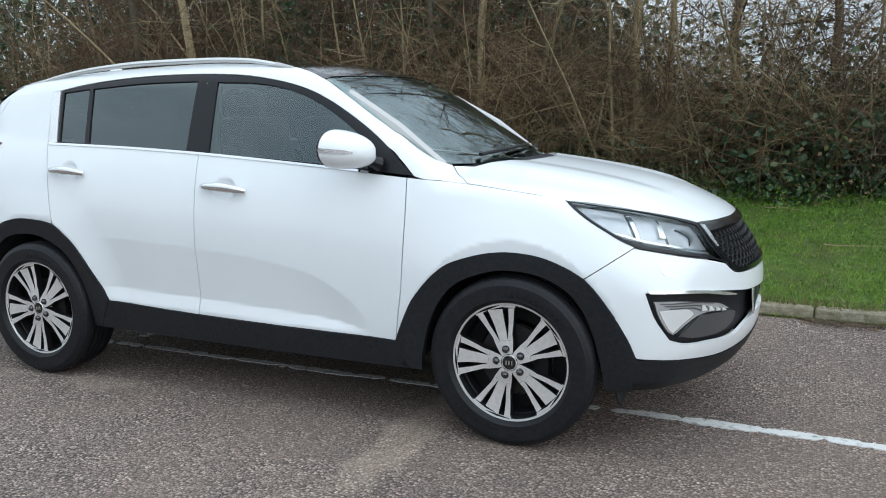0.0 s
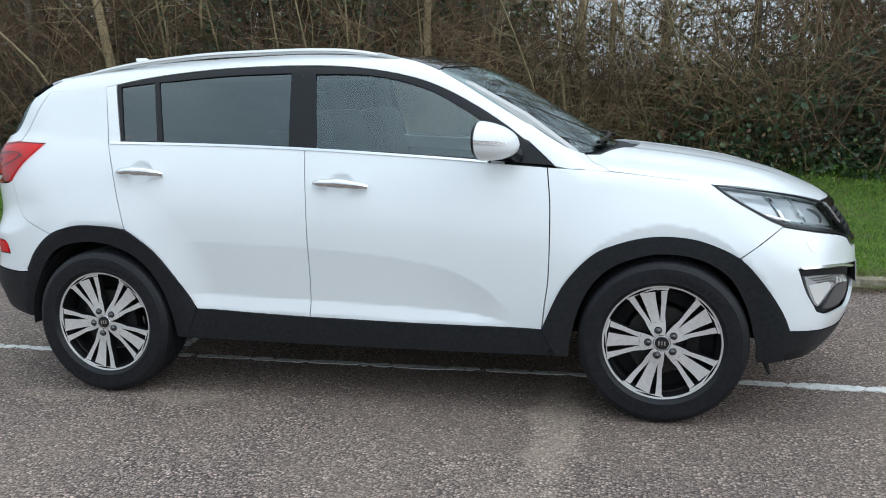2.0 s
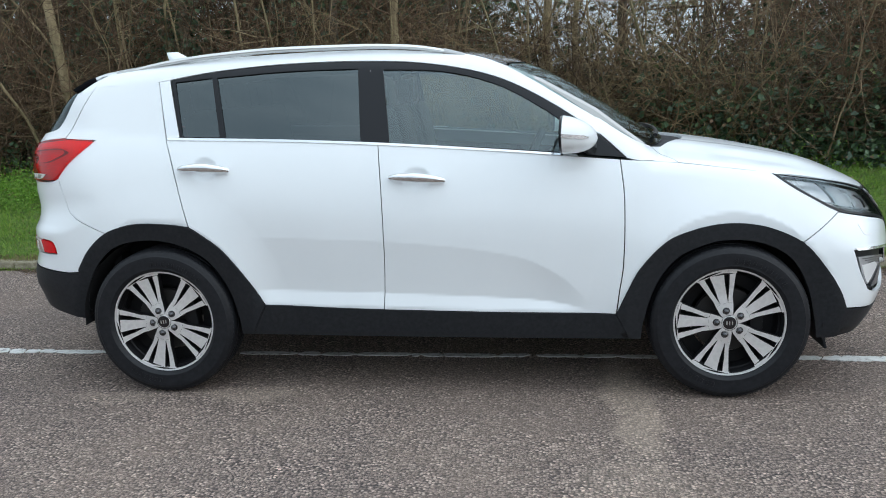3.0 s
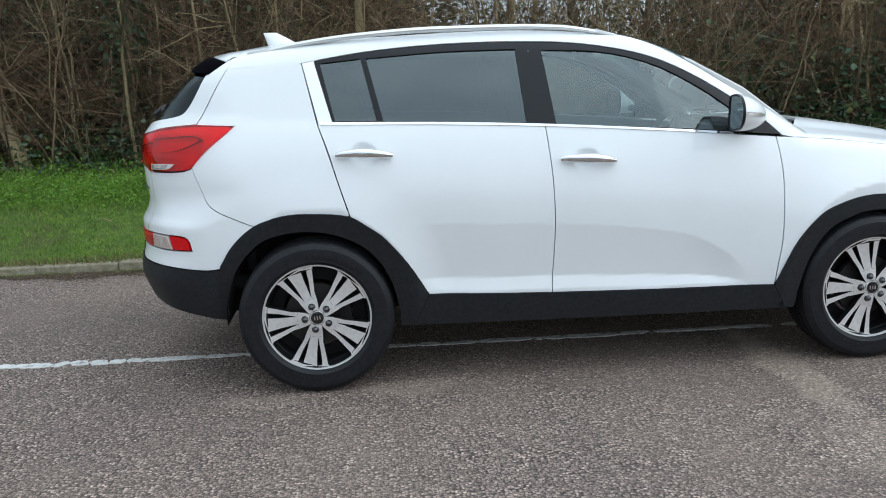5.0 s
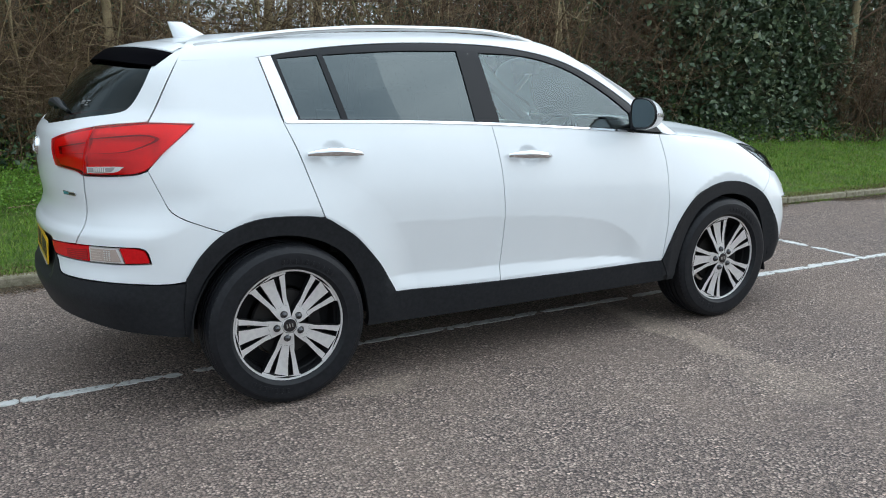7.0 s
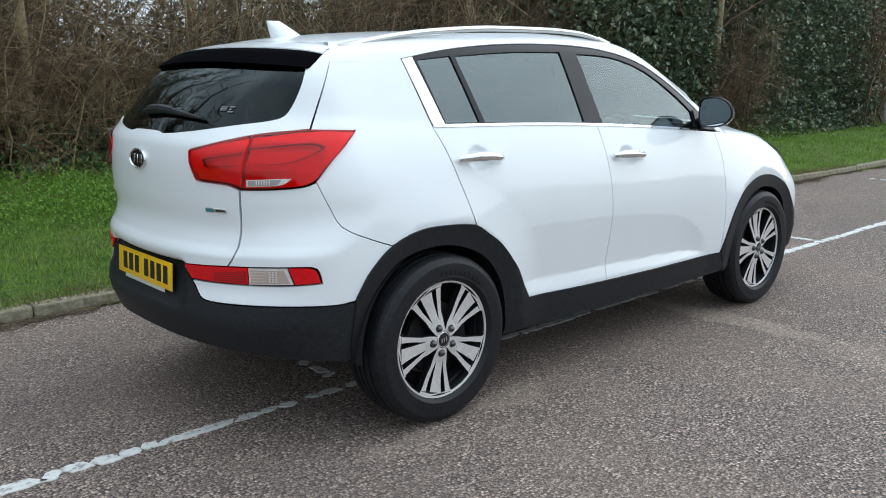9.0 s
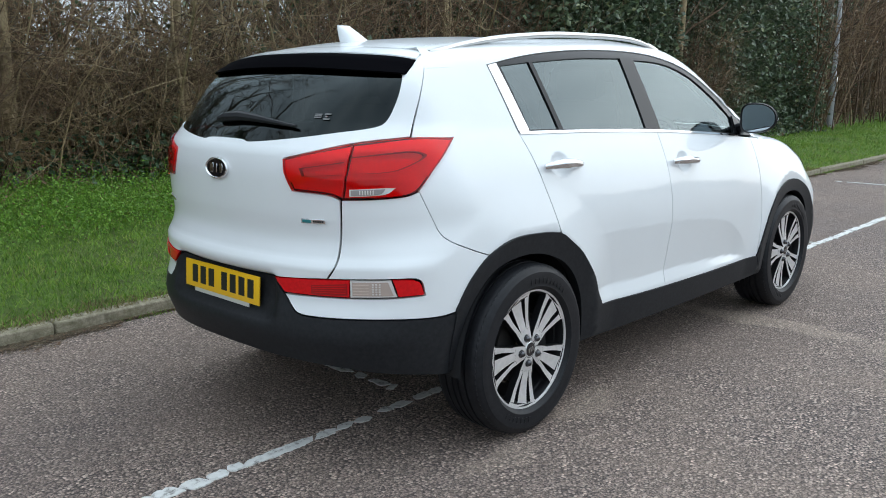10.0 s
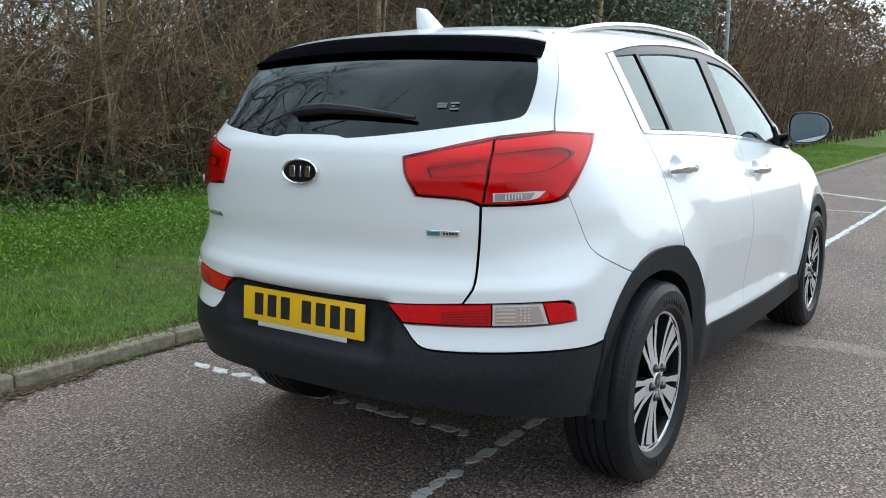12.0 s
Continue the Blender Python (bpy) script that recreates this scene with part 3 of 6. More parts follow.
ivy_bank(21, -8, 12, 2.85, 3.5, 0.0, 0.38, 16000, 0.06, "ivy_groundcover", "dark ivy creeping along the foot of the hedge")
ivy_bank(22, 1.7, 6.8, 2.85, 4.2, 0.0, 1.0, 15000, 0.078, "ivy_bush", "dark green ivy bush in the bare hedge")
ivy_bank(23, 6.5, 9.5, 2.75, 3.9, 0.0, 4.2, 42000, 0.085, "ivy_bush", "tall ivy-covered evergreen bush beside the road", HEDGE_IVY, 0.25)
ivy_bank(38, 10.6, 16.5, 2.75, 4.2, 0.0, 4.0, 42000, 0.085, "ivy_bush", "tall ivy-covered evergreen bush beside the road", HEDGE_IVY, 0.3)
thicket(39, 9.3, 10.9, 2.7, 3.6, 90, 2.6, "bare_thicket", "rusty brown tangle of twigs between the ivy bushes")
ivy_bank(24, -8, 0.2, 3.5, 5.6, 0.3, 2.4, 11000, 0.065, "ivy_climbing", "ivy scattered through the bare stems")
ivy_bank(34, 4.0, 10, 3.5, 5.6, 0.3, 2.6, 9000, 0.065, "ivy_climbing", "ivy scattered through the bare stems")
ivy_bank(35, 0.2, 4.0, 3.3, 5.0, 0.1, 0.9, 5000, 0.065, "ivy_climbing", "low ivy scattered under the bare stems")
ivy_bank(27, -9, 12, 3.4, 6.0, 0.2, 2.4, 16000, 0.05, "withered_leaves", "brown withered leaves hanging in the hedge", DEAD, 0.45)
ivy_bank(28, -14, -0.6, 5.2, 8.0, 0.4, 3.4, 24000, 0.15, "evergreen_undergrowth", "dark evergreen undergrowth deep in the wood", None, 0.55)
ivy_bank(29, 4.3, 30, 5.0, 8.0, 0.4, 3.8, 30000, 0.16, "evergreen_undergrowth", "dark evergreen undergrowth deep in the wood", None, 0.55)
ivy_bank(30, -6, 9, 4.5, 6.5, 0.2, 1.6, 12000, 0.09, "evergreen_undergrowth", "dark leafy undergrowth under the trees", None, 0.45)
ivy_bank(33, 16, 75, 4.5, 9.0, 0.0, 8.5, 42000, 0.22, "withered_leaves", "brown blur of dense twigs in the far hedge", DEAD, 0.6)
ivy_bank(41, -7, 10, 0.15, 2.8, 0.0, 0.02, 2600, 0.017, "leaf_litter", "brown dead leaves and bits strewn on the grass", DEAD, 0.5)
ivy_bank(25, -8, 30, 2.7, 4.5, 0.0, 0.10, 9000, 0.05, "leaf_litter", "brown dead leaves under the hedge", DEAD, 0.5)
ivy_bank(26, -8, 12, 1.6, 2.95, 0.0, 0.05, 20000, 0.018, "verge_weeds", "bright green leafy weeds at the top of the verge", WEED, 0.3)
ivy_bank(36, -8, 1.4, 1.55, 2.45, 0.0, 0.05, 42000, 0.021, "verge_weeds", "bright green nettles and weeds before the ivy", WEED, 0.20)


def grass(seed, x0, x1, back0, back1, count, tall, material=None, label="short bright green grass with some straw"):
    rng = np.random.default_rng(seed)
    x, b = rng.uniform(x0, x1, count), rng.uniform(back0, back1, count)
    y = kerb_line(x) + 0.12 + b
    p = np.stack([x, y, verge_height(x, np.maximum(y, kerb_line(x) + 0.06)) - 0.004], 1)
    a, h = rng.uniform(0, 6.283, count), tall * rng.uniform(0.4, 1.3, count) * (0.95 + 0.35 * np.sin(2.3 * x + 1.1 * np.sin(3.7 * y)) * np.sin(2.9 * y + np.sin(4.1 * x)))
    w = 0.0035 + 0.002 * rng.random(count)
    side = np.stack([np.cos(a) * w, np.sin(a) * w, 0 * a], 1)
    tip = np.stack([rng.normal(0, 0.55, count) * h, rng.normal(0, 0.55, count) * h, h], 1)
    v = np.stack([p - side, p + side, p + tip], 1).reshape(-1, 3)
    ob = dress(new("verge_grass", fast_mesh("verge_grass", v, np.arange(count * 3).reshape(-1, 3), False)), material or BLADE)
    return tagged(ob, label, "grass", kind="stuff")


grass(31, -7, 9, -0.05, 3.1, 140000, 0.042)
grass(32, 9, 30, -0.05, 3.0, 60000, 0.06)
grass(37, -7, 9, -0.09, 0.10, 16000, 0.035, STRAW, "dry straw-brown grass edge hanging over the kerb")


def backdrop():
    """A dark bank of woodland earth deep behind the stems."""
    xs = np.linspace(-40, 60, 200)
    zs = np.linspace(0.0, 1.0, 12)
    gx, gz = np.meshgrid(xs, zs, indexing="ij")
    top = 0.75 + 0.2 * np.sin(gx * 0.7) + 0.15 * np.sin(gx * 1.9 + 1)
    y = kerb_line(gx) + 6.2 + 3.0 * gz + 0.3 * np.sin(gx * 2.3 + gz * 5)
    z = verge_height(gx, y) - 0.2 + top * gz ** 0.8
    v = np.stack([gx, y, z], -1).reshape(-1, 3)
    i = (np.arange(199)[:, None] * 12 + np.arange(11)[None]).reshape(-1, 1)
    ob = dress(new("wooded_bank", fast_mesh("wooded_bank", v, np.concatenate([i, i + 12, i + 13, i + 1], 1))), EARTH)
    return tagged(ob, "dark earth bank under the trees", "bank", kind="structure")


backdrop()


def tree(x, back, tall, girth, seed, ivy=0, slope=None, skin_of=None):
    rng = np.random.default_rng(seed)
    y = float(kerb_line(np.array(x))) + back
    z = float(verge_height(np.array(x), np.array(y)))
    top = thing("tree", "bare grey-brown tree trunk with ivy" if ivy else "slim leafless tree with pale bark" if skin_of else "bare leafless tree with thin branches", "tree", "trees in the hedge", pose(x, y, z))
    n = 12
    t = np.linspace(0, 1, n)
    trunk = np.stack([np.cumsum(rng.normal(0, 0.05, n)) + (rng.normal(0, 0.25) if slope is None else slope) * t, np.cumsum(rng.normal(0, 0.04, n)), tall * t - 0.1], 1)
    v, f = tubes(trunk[None], (girth * (1.15 - 0.95 * t) + girth * 0.5 * np.exp(-t * 22))[None], 9)
    dress(new("trunk", fast_mesh("trunk", v, f)), skin_of or BARK, top)
    pieces, parents, pr = [], trunk[None], girth * (1.1 - 0.9 * t)[None]
    for per, length, rad, m in ((16, 0.30 * tall, 0.28 * girth, 7), (7, 0.9, 0.007, 5), (4, 0.5, 0.0035, 4)):
        k = len(parents) * per
        who, seg = rng.integers(0, len(parents), k), rng.integers(max(1, parents.shape[1] // 4), parents.shape[1] - 1, k)
        start = parents[who, seg]
        d = rng.normal(0, 1, (k, 3)) * np.array([1, 1, 0.5]) + np.array([0, 0, 0.6])
        d /= np.linalg.norm(d, axis=1, keepdims=True)
        ln, tt = length * rng.uniform(0.4, 1.2, k), np.linspace(0, 1, m)
        p = start[:, None] + d[:, None] * ln[:, None, None] * tt[None, :, None] + np.cumsum(rng.normal(0, 0.03, (k, m, 3)), axis=1) * (tt > 0)[None, :, None]
        p[:, :, 2] += 0.15 * ln[:, None] * tt[None] ** 2
        r = np.maximum(rad * rng.uniform(0.5, 1.1, k)[:, None] * (1.05 - 0.85 * tt[None]), 0.0022)
        pieces.append(tubes(p, r, 4 if m == 7 else 3))
        parents, pr = p, r
    v, f = join(pieces)
    dress(new("crown", fast_mesh("crown", v, f)), TWIG, top)
    if ivy:
        s = rng.uniform(0, 1, ivy) ** 0.8 * 0.6
        c = np.stack([np.interp(s, t, trunk[:, i]) for i in range(3)], 1)
        a = rng.uniform(0, 6.283, ivy)
        rr = girth * 1.1 + np.abs(rng.normal(0, 0.10, ivy))
        c[:, 0] += np.cos(a) * rr
        c[:, 1] += np.sin(a) * rr
        v, f = leaves(c, 0.07, rng)
        dress(new("ivy", fast_mesh("ivy", v, f, False)), IVY, top, "glossy dark green ivy")


for i, (x, back, tall, girth, ivy, slope, pale) in enumerate((
        (-6.6, 3.6, 7, 0.06, 0, None, False), (-4.75, 3.1, 7, 0.060, 0, -0.9, True), (-5.6, 4.6, 8, 0.10, 900, None, False), (-3.7, 3.3, 7.5, 0.085, 2600, 0.2, False), (-2.7, 4.4, 8, 0.09, 0, None, False),
        (-2.1, 3.6, 7, 0.055, 500, None, False), (-1.17, 3.07, 6.5, 0.048, 0, 0.0, True), (-0.6, 4.2, 8, 0.08, 0, None, False), (0.45, 3.1, 5.2, 0.058, 0, -0.1, True), (1.45, 4.2, 6.0, 0.060, 0, 0.2, False),
        (2.45, 4.4, 6.5, 0.055, 0, None, False), (0.95, 3.5, 5.6, 0.040, 0, 0.3, True), (3.7, 5.2, 8.5, 0.11, 900, None, False), (4.6, 3.5, 7, 0.05, 0, None, True), (5.4, 4.4, 8, 0.09, 0, None, False),
        (6.4, 4.0, 8, 0.09, 900, None, False), (8.0, 4.8, 8, 0.10, 0, None, False), (9.9, 3.0, 7.0, 0.075, 0, 0.3, True), (10.4, 3.8, 7.5, 0.10, 2500, None, False), (12.5, 3.6, 8, 0.11, 3000, None, False),
        (16, 4.2, 8, 0.10, 0, None, False), (20, 4.0, 8, 0.10, 0, None, False), (25, 4.4, 8, 0.11, 0, None, False))):
    tree(x, back, tall, girth, 100 + i, ivy, slope, SAPLING if pale else None)


def street_lamp(x, y):
    top = thing("street_lamp", "tall grey galvanised steel lamp post on the verge", "lamp post", "", pose(x, y, float(verge_height(np.array(x), np.array(y)))))
    bm = bmesh.new()
    add_tube(bm, [(0, 0, -0.1), (0, 0, 1.2)], 0.085, 14)
    part("base", bm, STEEL, top)
    bm = bmesh.new()
    add_tube(bm, [(0, 0, 1.2), (0, 0, 1.24), (0, 0, 6.4), (-0.05, -0.2, 6.75), (-0.1, -0.7, 6.85)], [0.085, 0.055, 0.042, 0.04, 0.035], 12)
    part("pole", bm, STEEL, top)
    bm = bmesh.new()
    add_box(bm, (0.2, 0.55, 0.10), (-0.1, -0.95, 6.86), 0.03)
    part("lantern", bm, FRAME_BLACK, top)
    bm = bmesh.new()
    add_box(bm, (0.16, 0.02, 0.22), (0.0, -0.09, 1.12), 0.004)
    part("post_label", bm, PALE_FRAME, top, "small pale plate on the post")


street_lamp(17.5, 4.35)


def reflected_treeline():
    """Unseen low dark trees past the car park's open side, added for reflections."""
    xs, zs = np.linspace(-90, 90, 240), np.linspace(0, 1, 10)
    gx, gz = np.meshgrid(xs, zs, indexing="ij")
    top = 4.2 + 0.9 * np.sin(gx * 0.21) + 0.6 * np.sin(gx * 0.83 + 1) + 0.4 * np.sin(gx * 2.3) + 0.25 * np.sin(gx * 5.1)
    y = -34 - 2.5 * gz + 0.6 * np.sin(gx * 1.1 + gz * 6)
    v = np.stack([gx, y, top * gz ** 0.7 - 0.2], -1).reshape(-1, 3)
    i = (np.arange(239)[:, None] * 10 + np.arange(9)[None]).reshape(-1, 1)
    ob = dress(new("reflected_treeline", fast_mesh("reflected_treeline", v, np.concatenate([i, i + 10, i + 11, i + 1], 1))), EARTH)
    return tagged(ob, "unseen dark tree line added beyond the car park for reflections", "trees", kind="stuff")


reflected_treeline()


def kerb_debris():
    """Soil, leaf crumbs and tufts of grass gathered along the foot of the kerb."""
    rng = np.random.default_rng(41)

    def thick(x):
        return np.clip(0.55 + 0.45 * np.sin(1.9 * x + 1.2) + 0.35 * np.sin(5.3 * x) + 0.25 * np.sin(13.0 * x), 0.08, 1.3)

    for name, label, material, n, size, spread, tilt in (("kerb_soil", "brown soil washed along the kerb", SOIL_CRUMB, 34000, 0.020, 0.085, 0.10),
                                                         ("kerb_debris", "brown leaf crumbs and straw along the kerb", DEAD, 5200, 0.024, 0.15, 0.16)):
        x = rng.uniform(-6, 12, n)
        y = kerb_line(x) - np.abs(rng.normal(0, 1, n)) * spread * thick(x) - 0.002
        v, f = leaves(np.stack([x, y, 0.004 + 0.006 * rng.random(n)], 1), size, rng, tilt)
        tagged(dress(new(name, fast_mesh(name, v, f, False)), material), label, "leaf litter", kind="stuff")
    n = 9000
    x = rng.uniform(-6, 12, n)
    x = x[rng.random(n) < thick(x + 0.7) - 0.25]
    n = len(x)
    y = kerb_line(x) - np.abs(rng.normal(0, 0.022, n)) - 0.002
    a, h = rng.uniform(0, 6.283, n), rng.uniform(0.008, 0.035, n)
    p, side = np.stack([x, y, 0 * x], 1), np.stack([np.cos(a), np.sin(a), 0 * a], 1) * 0.003
    tip = np.stack([rng.normal(0, 0.6, n) * h, rng.normal(-0.2, 0.6, n) * h, h], 1)
    v = np.stack([p - side, p + side, p + tip], 1).reshape(-1, 3)
    ob = dress(new("kerb_tufts", fast_mesh("kerb_tufts", v, np.arange(n * 3).reshape(-1, 3), False)), BLADE)
    tagged(ob, "small tufts of grass at the foot of the kerb", "grass", kind="stuff")


kerb_debris()


def fallen_twig(x, y, length, turn, seed):
    rng = random.Random(seed)
    z = float(verge_height(np.array(x), np.array(y))) + 0.03
    bm = bmesh.new()
    add_tube(bm, [(length * (i / 6 - 0.5), rng.uniform(-0.02, 0.02), rng.uniform(-0.004, 0.012)) for i in range(7)], [0.006 - 0.0006 * i for i in range(7)], 6)
    ob = part("fallen_twig", bm, SAPLING)
    ob.matrix_world = pose(x, y, z, 0, 0, turn)
    tagged(ob, "pale fallen twig lying on the grass", "twig", "twigs on the verge")


for i, (x, y, length, turn) in enumerate(((2.75, 3.35, 0.45, 8), (3.6, 4.1, 0.3, 50), (-3.4, 3.0, 0.3, 120), (-2.1, 3.6, 0.25, 20), (2.2, 4.4, 0.4, -30))):
    fallen_twig(x, y, length, turn, i)


def litter(x, y):
    rng = random.Random(9)
    bm = bmesh.new()
    bmesh.ops.create_icosphere(bm, subdivisions=2, radius=0.055)
    for v in bm.verts:
        v.co *= rng.uniform(0.6, 1.2)
        v.co.z *= 0.7
    ob = part("litter", bm, shader("white_paper", (0.75, 0.75, 0.74), 0.8), sharp=10)
    ob.matrix_world = pose(x, y, float(verge_height(np.array(x), np.array(y))) + 0.045)
    tagged(ob, "crumpled white paper at the foot of the hedge", "litter")


litter(0.42, 5.02)

# ---- the car's body as one smooth skin, cut into panels ----
from mathutils.geometry import delaunay_2d_cdt


def curve(*knots):
    """A smooth monotone curve through (x, y) knots, for arrays."""
    kx, ky = np.array(knots, float).T
    h, d = np.diff(kx), np.diff(ky) / np.diff(kx)
    m = np.zeros(len(kx))
    for i in range(1, len(kx) - 1):
        if d[i - 1] * d[i] > 0:
            w1, w2 = 2 * h[i] + h[i - 1], h[i] + 2 * h[i - 1]
            m[i] = (w1 + w2) / (w1 / d[i - 1] + w2 / d[i])
    m[0], m[-1] = d[0], d[-1]

    def at(x):
        x = np.asarray(x, float)
        i = np.clip(np.searchsorted(kx, x) - 1, 0, len(h) - 1)
        t = np.clip((x - kx[i]) / h[i], -1.0, 2.0)
        t2, t3 = t * t, t * t * t
        inside = ky[i] * (2 * t3 - 3 * t2 + 1) + h[i] * m[i] * (t3 - 2 * t2 + t) + ky[i + 1] * (3 * t2 - 2 * t3) + h[i] * m[i + 1] * (t3 - t2)
        low, high = ky[0] + m[0] * (x - kx[0]), ky[-1] + m[-1] * (x - kx[-1])
        return np.where(x < kx[0], low, np.where(x > kx[-1], high, inside))
    return at


def smax(a, b, k):
    """The larger of a and b, rounded over a width k."""
    h = np.clip(0.5 + 0.5 * (a - b) / k, 0, 1)
    return b + (a - b) * h + k * h * (1 - h)


def bump(x, a, b, soft):
    """1 between a and b, falling smoothly to 0."""
    up, down = np.clip((x - a) / soft + 0.5, 0, 1), np.clip((b - x) / soft + 0.5, 0, 1)
    return up * up * (3 - 2 * up) * down * down * (3 - 2 * down)


TAIL_X = curve((0.30, -2.10), (0.38, -2.175), (0.44, -2.200), (0.53, -2.230), (0.60, -2.220), (0.66, -2.205), (0.772, -2.207), (0.790, -2.199), (0.815, -2.182), (0.88, -2.165), (0.97, -2.175),
               (1.08, -2.178), (1.17, -2.165), (1.22, -2.13), (1.30, -2.065), (1.50, -1.865), (1.58, -1.72))
NOSE_X = curve((0.22, 2.08), (0.33, 2.17), (0.45, 2.215), (0.60, 2.225), (0.74, 2.205), (0.84, 2.15), (0.91, 2.09), (0.97, 1.98))
HOOD_Z = curve((0.7, 1.19), (1.0, 1.165), (1.3, 1.13), (1.6, 1.08), (1.85, 1.015), (2.0, 0.96), (2.1, 0.905), (2.2, 0.80))
ROOF_Z = curve((-2.0, 1.46), (-1.75, 1.545), (-1.5, 1.588), (-1.0, 1.622), (-0.4, 1.637), (0.1, 1.612), (0.5, 1.55), (0.9, 1.45))


RIDGE_Z = curve((-1.0, 0.77), (-0.85, 0.765), (-0.2, 0.74), (0.37, 0.67), (0.55, 0.59), (0.70, 0.46))


def half_width(x, z):
    """The half width of the car's flank at x, z."""
    rise = z - (1.150 - 0.0658 * x)
    belt, low = 0.800 - 0.030 * (x - 0.1) ** 2, 0.888 - 0.020 * (x - 0.1) ** 2
    u = np.clip(-rise / 0.40, 0, 1)
    under = belt + (low - belt) * (2 * u - u * u) - 0.16 * np.clip(-rise - 0.42, 0, 1) ** 2
    over = belt - 0.40 * rise - 0.10 * rise * rise
    y = np.where(rise > 0, over, under)
    # the hollow that runs along the foot of the doors and comes to a point in front
    ridge, foot = RIDGE_Z(x), 0.445 - 0.022 * (x + 0.8)
    v = np.clip((ridge - z) / np.clip(ridge - foot, 0.02, 1), 0, 1)
    ease = np.clip(v / 0.80, 0, 1)
    dent = np.where(v < 0.80, ease * (1.5 - 0.5 * ease), np.clip((1 - v) / 0.20, 0, 1))
    y = y - 0.021 * dent * bump(x, -0.84, 0.60, 0.22)
    # bowls behind the door handles
    for cx, cz in ((-0.072, 1.020), (-1.075, 1.079)):
        d = np.clip(1 - ((x - cx) / 0.072) ** 2 - ((z - cz) / 0.056) ** 2, 0, 1)
        y = y - 0.017 * d * d * (3 - 2 * d)
    # muscles over the wheels
    for cx, cz in ((1.32, 0.36), (-1.32, 0.36)):
        r = np.hypot(x - cx, (z - cz) * 0.95)
        y = y + 0.022 * np.clip(1 - np.abs(r - 0.47) / 0.17, 0, 1) ** 1.5 * (z > 0.3)
    return y


def skin(x, y, z):
    """Negative inside the car's body, positive outside."""
    y = np.abs(y)
    side = y - half_width(x, z)
    tail = TAIL_X(z) + 0.03 * bump(y, -1, 0.33, 0.06) * bump(z, 0.575, 0.735, 0.03) + 0.20 * y ** 2 + 0.42 * y ** 4 - x
    nose = x - NOSE_X(z) + 0.46 * y ** 2
    roof = z - ROOF_Z(x) + 0.10 * y ** 2
    screen = (z - 1.13 + 0.625 * (x + 0.36 * y ** 2 - 1.14)) * 0.86
    hood = z - HOOD_Z(x) + 0.14 * y ** 2 - 0.012 * bump(y, 0.30, 0.52, 0.16) * bump(x, 0.9, 1.9, 0.5)
    upper = smax(roof, screen, 0.10)
    top = np.where(x > 0.3, np.minimum(upper, hood), upper)
    ends = smax(smax(side, tail, 0.10 + 0.16 * bump(z, 0.85, 1.35, 0.2)), nose, 0.12 + 0.14 * bump(z, 0.75, 1.2, 0.2))
    return smax(ends, top, np.where(x > 0.75, 0.055, 0.085))


REAR, FORE, ROUND = -1.45, 1.45, 0.85


def cast(eye, way, near, far):
    """Where rays leave the skin between two distances."""
    for _ in range(40):
        mid = (near + far) / 2
        p = eye + way * mid[:, None]
        out = skin(p[:, 0], p[:, 1], p[:, 2]) > 0
        near, far = np.where(out, near, mid), np.where(out, mid, far)
    return eye + way * near[:, None]


def lift(kind, p, q, off=0.0):
    """Points of the skin: 'side' takes x, z; 'top' x, y; 'tail' and 'nose' take the way round the corner and z.
    The car's right flank is at negative y. off: metres outwards."""
    p, q = np.asarray(p, float), np.asarray(q, float)
    zero, one = np.zeros_like(p), np.ones_like(p)
    if kind == "top":
        pts = cast(np.stack([p, q, one * 0.9], 1), np.stack([zero, zero, one], 1), zero, one)
    elif kind == "side":
        pts = cast(np.stack([p, zero, q], 1), np.stack([zero, -one, zero], 1), zero, one * 1.2)
    else:
        x0, sign = (REAR, -1) if kind == "tail" else (FORE, 1)
        a = np.clip(p, 0, None) / ROUND
        pts = cast(np.stack([x0 - sign * np.clip(-p, 0, None), zero, q], 1), np.stack([sign * np.sin(a), -np.cos(a), zero], 1), zero, one * 1.3)
    n = normal(pts)
    return pts + n * np.asarray(off)[..., None] if np.ndim(off) else pts + n * off


def normal(p, e=0.004):
    g = np.stack([skin(*(p + d).T) - skin(*(p - d).T) for d in np.eye(3) * e], 1)
    return g / np.linalg.norm(g, axis=1)[:, None]


def outline(points, step=0.02):
    """A closed line through points (p, q) that is smooth but at corners, which carry a third number."""
    pts = [np.array(p[:2], float) for p in points]
    sharp = [len(p) > 2 for p in points]
    n, line = len(pts), []
    for i in range(n):
        a, b = pts[i], pts[(i + 1) % n]
        z, c = pts[i - 1], pts[(i + 2) % n]
        d = np.linalg.norm(b - a)
        ma = (b - a) if sharp[i] else (b - z) * d / (np.linalg.norm(a - z) + d)
        mb = (b - a) if sharp[(i + 1) % n] else (c - a) * d / (np.linalg.norm(c - b) + d)
        k = max(1, int(round(d / step)))
        for t in np.arange(k) / k:
            line.append(a * (2 * t ** 3 - 3 * t * t + 1) + ma * (t ** 3 - 2 * t * t + t) + b * (3 * t * t - 2 * t ** 3) + mb * (t ** 3 - t * t))
    line = np.array(line)
    area = np.sum(line[:, 0] * np.roll(line[:, 1], -1) - np.roll(line[:, 0], -1) * line[:, 1])
    return line if area > 0 else line[::-1]


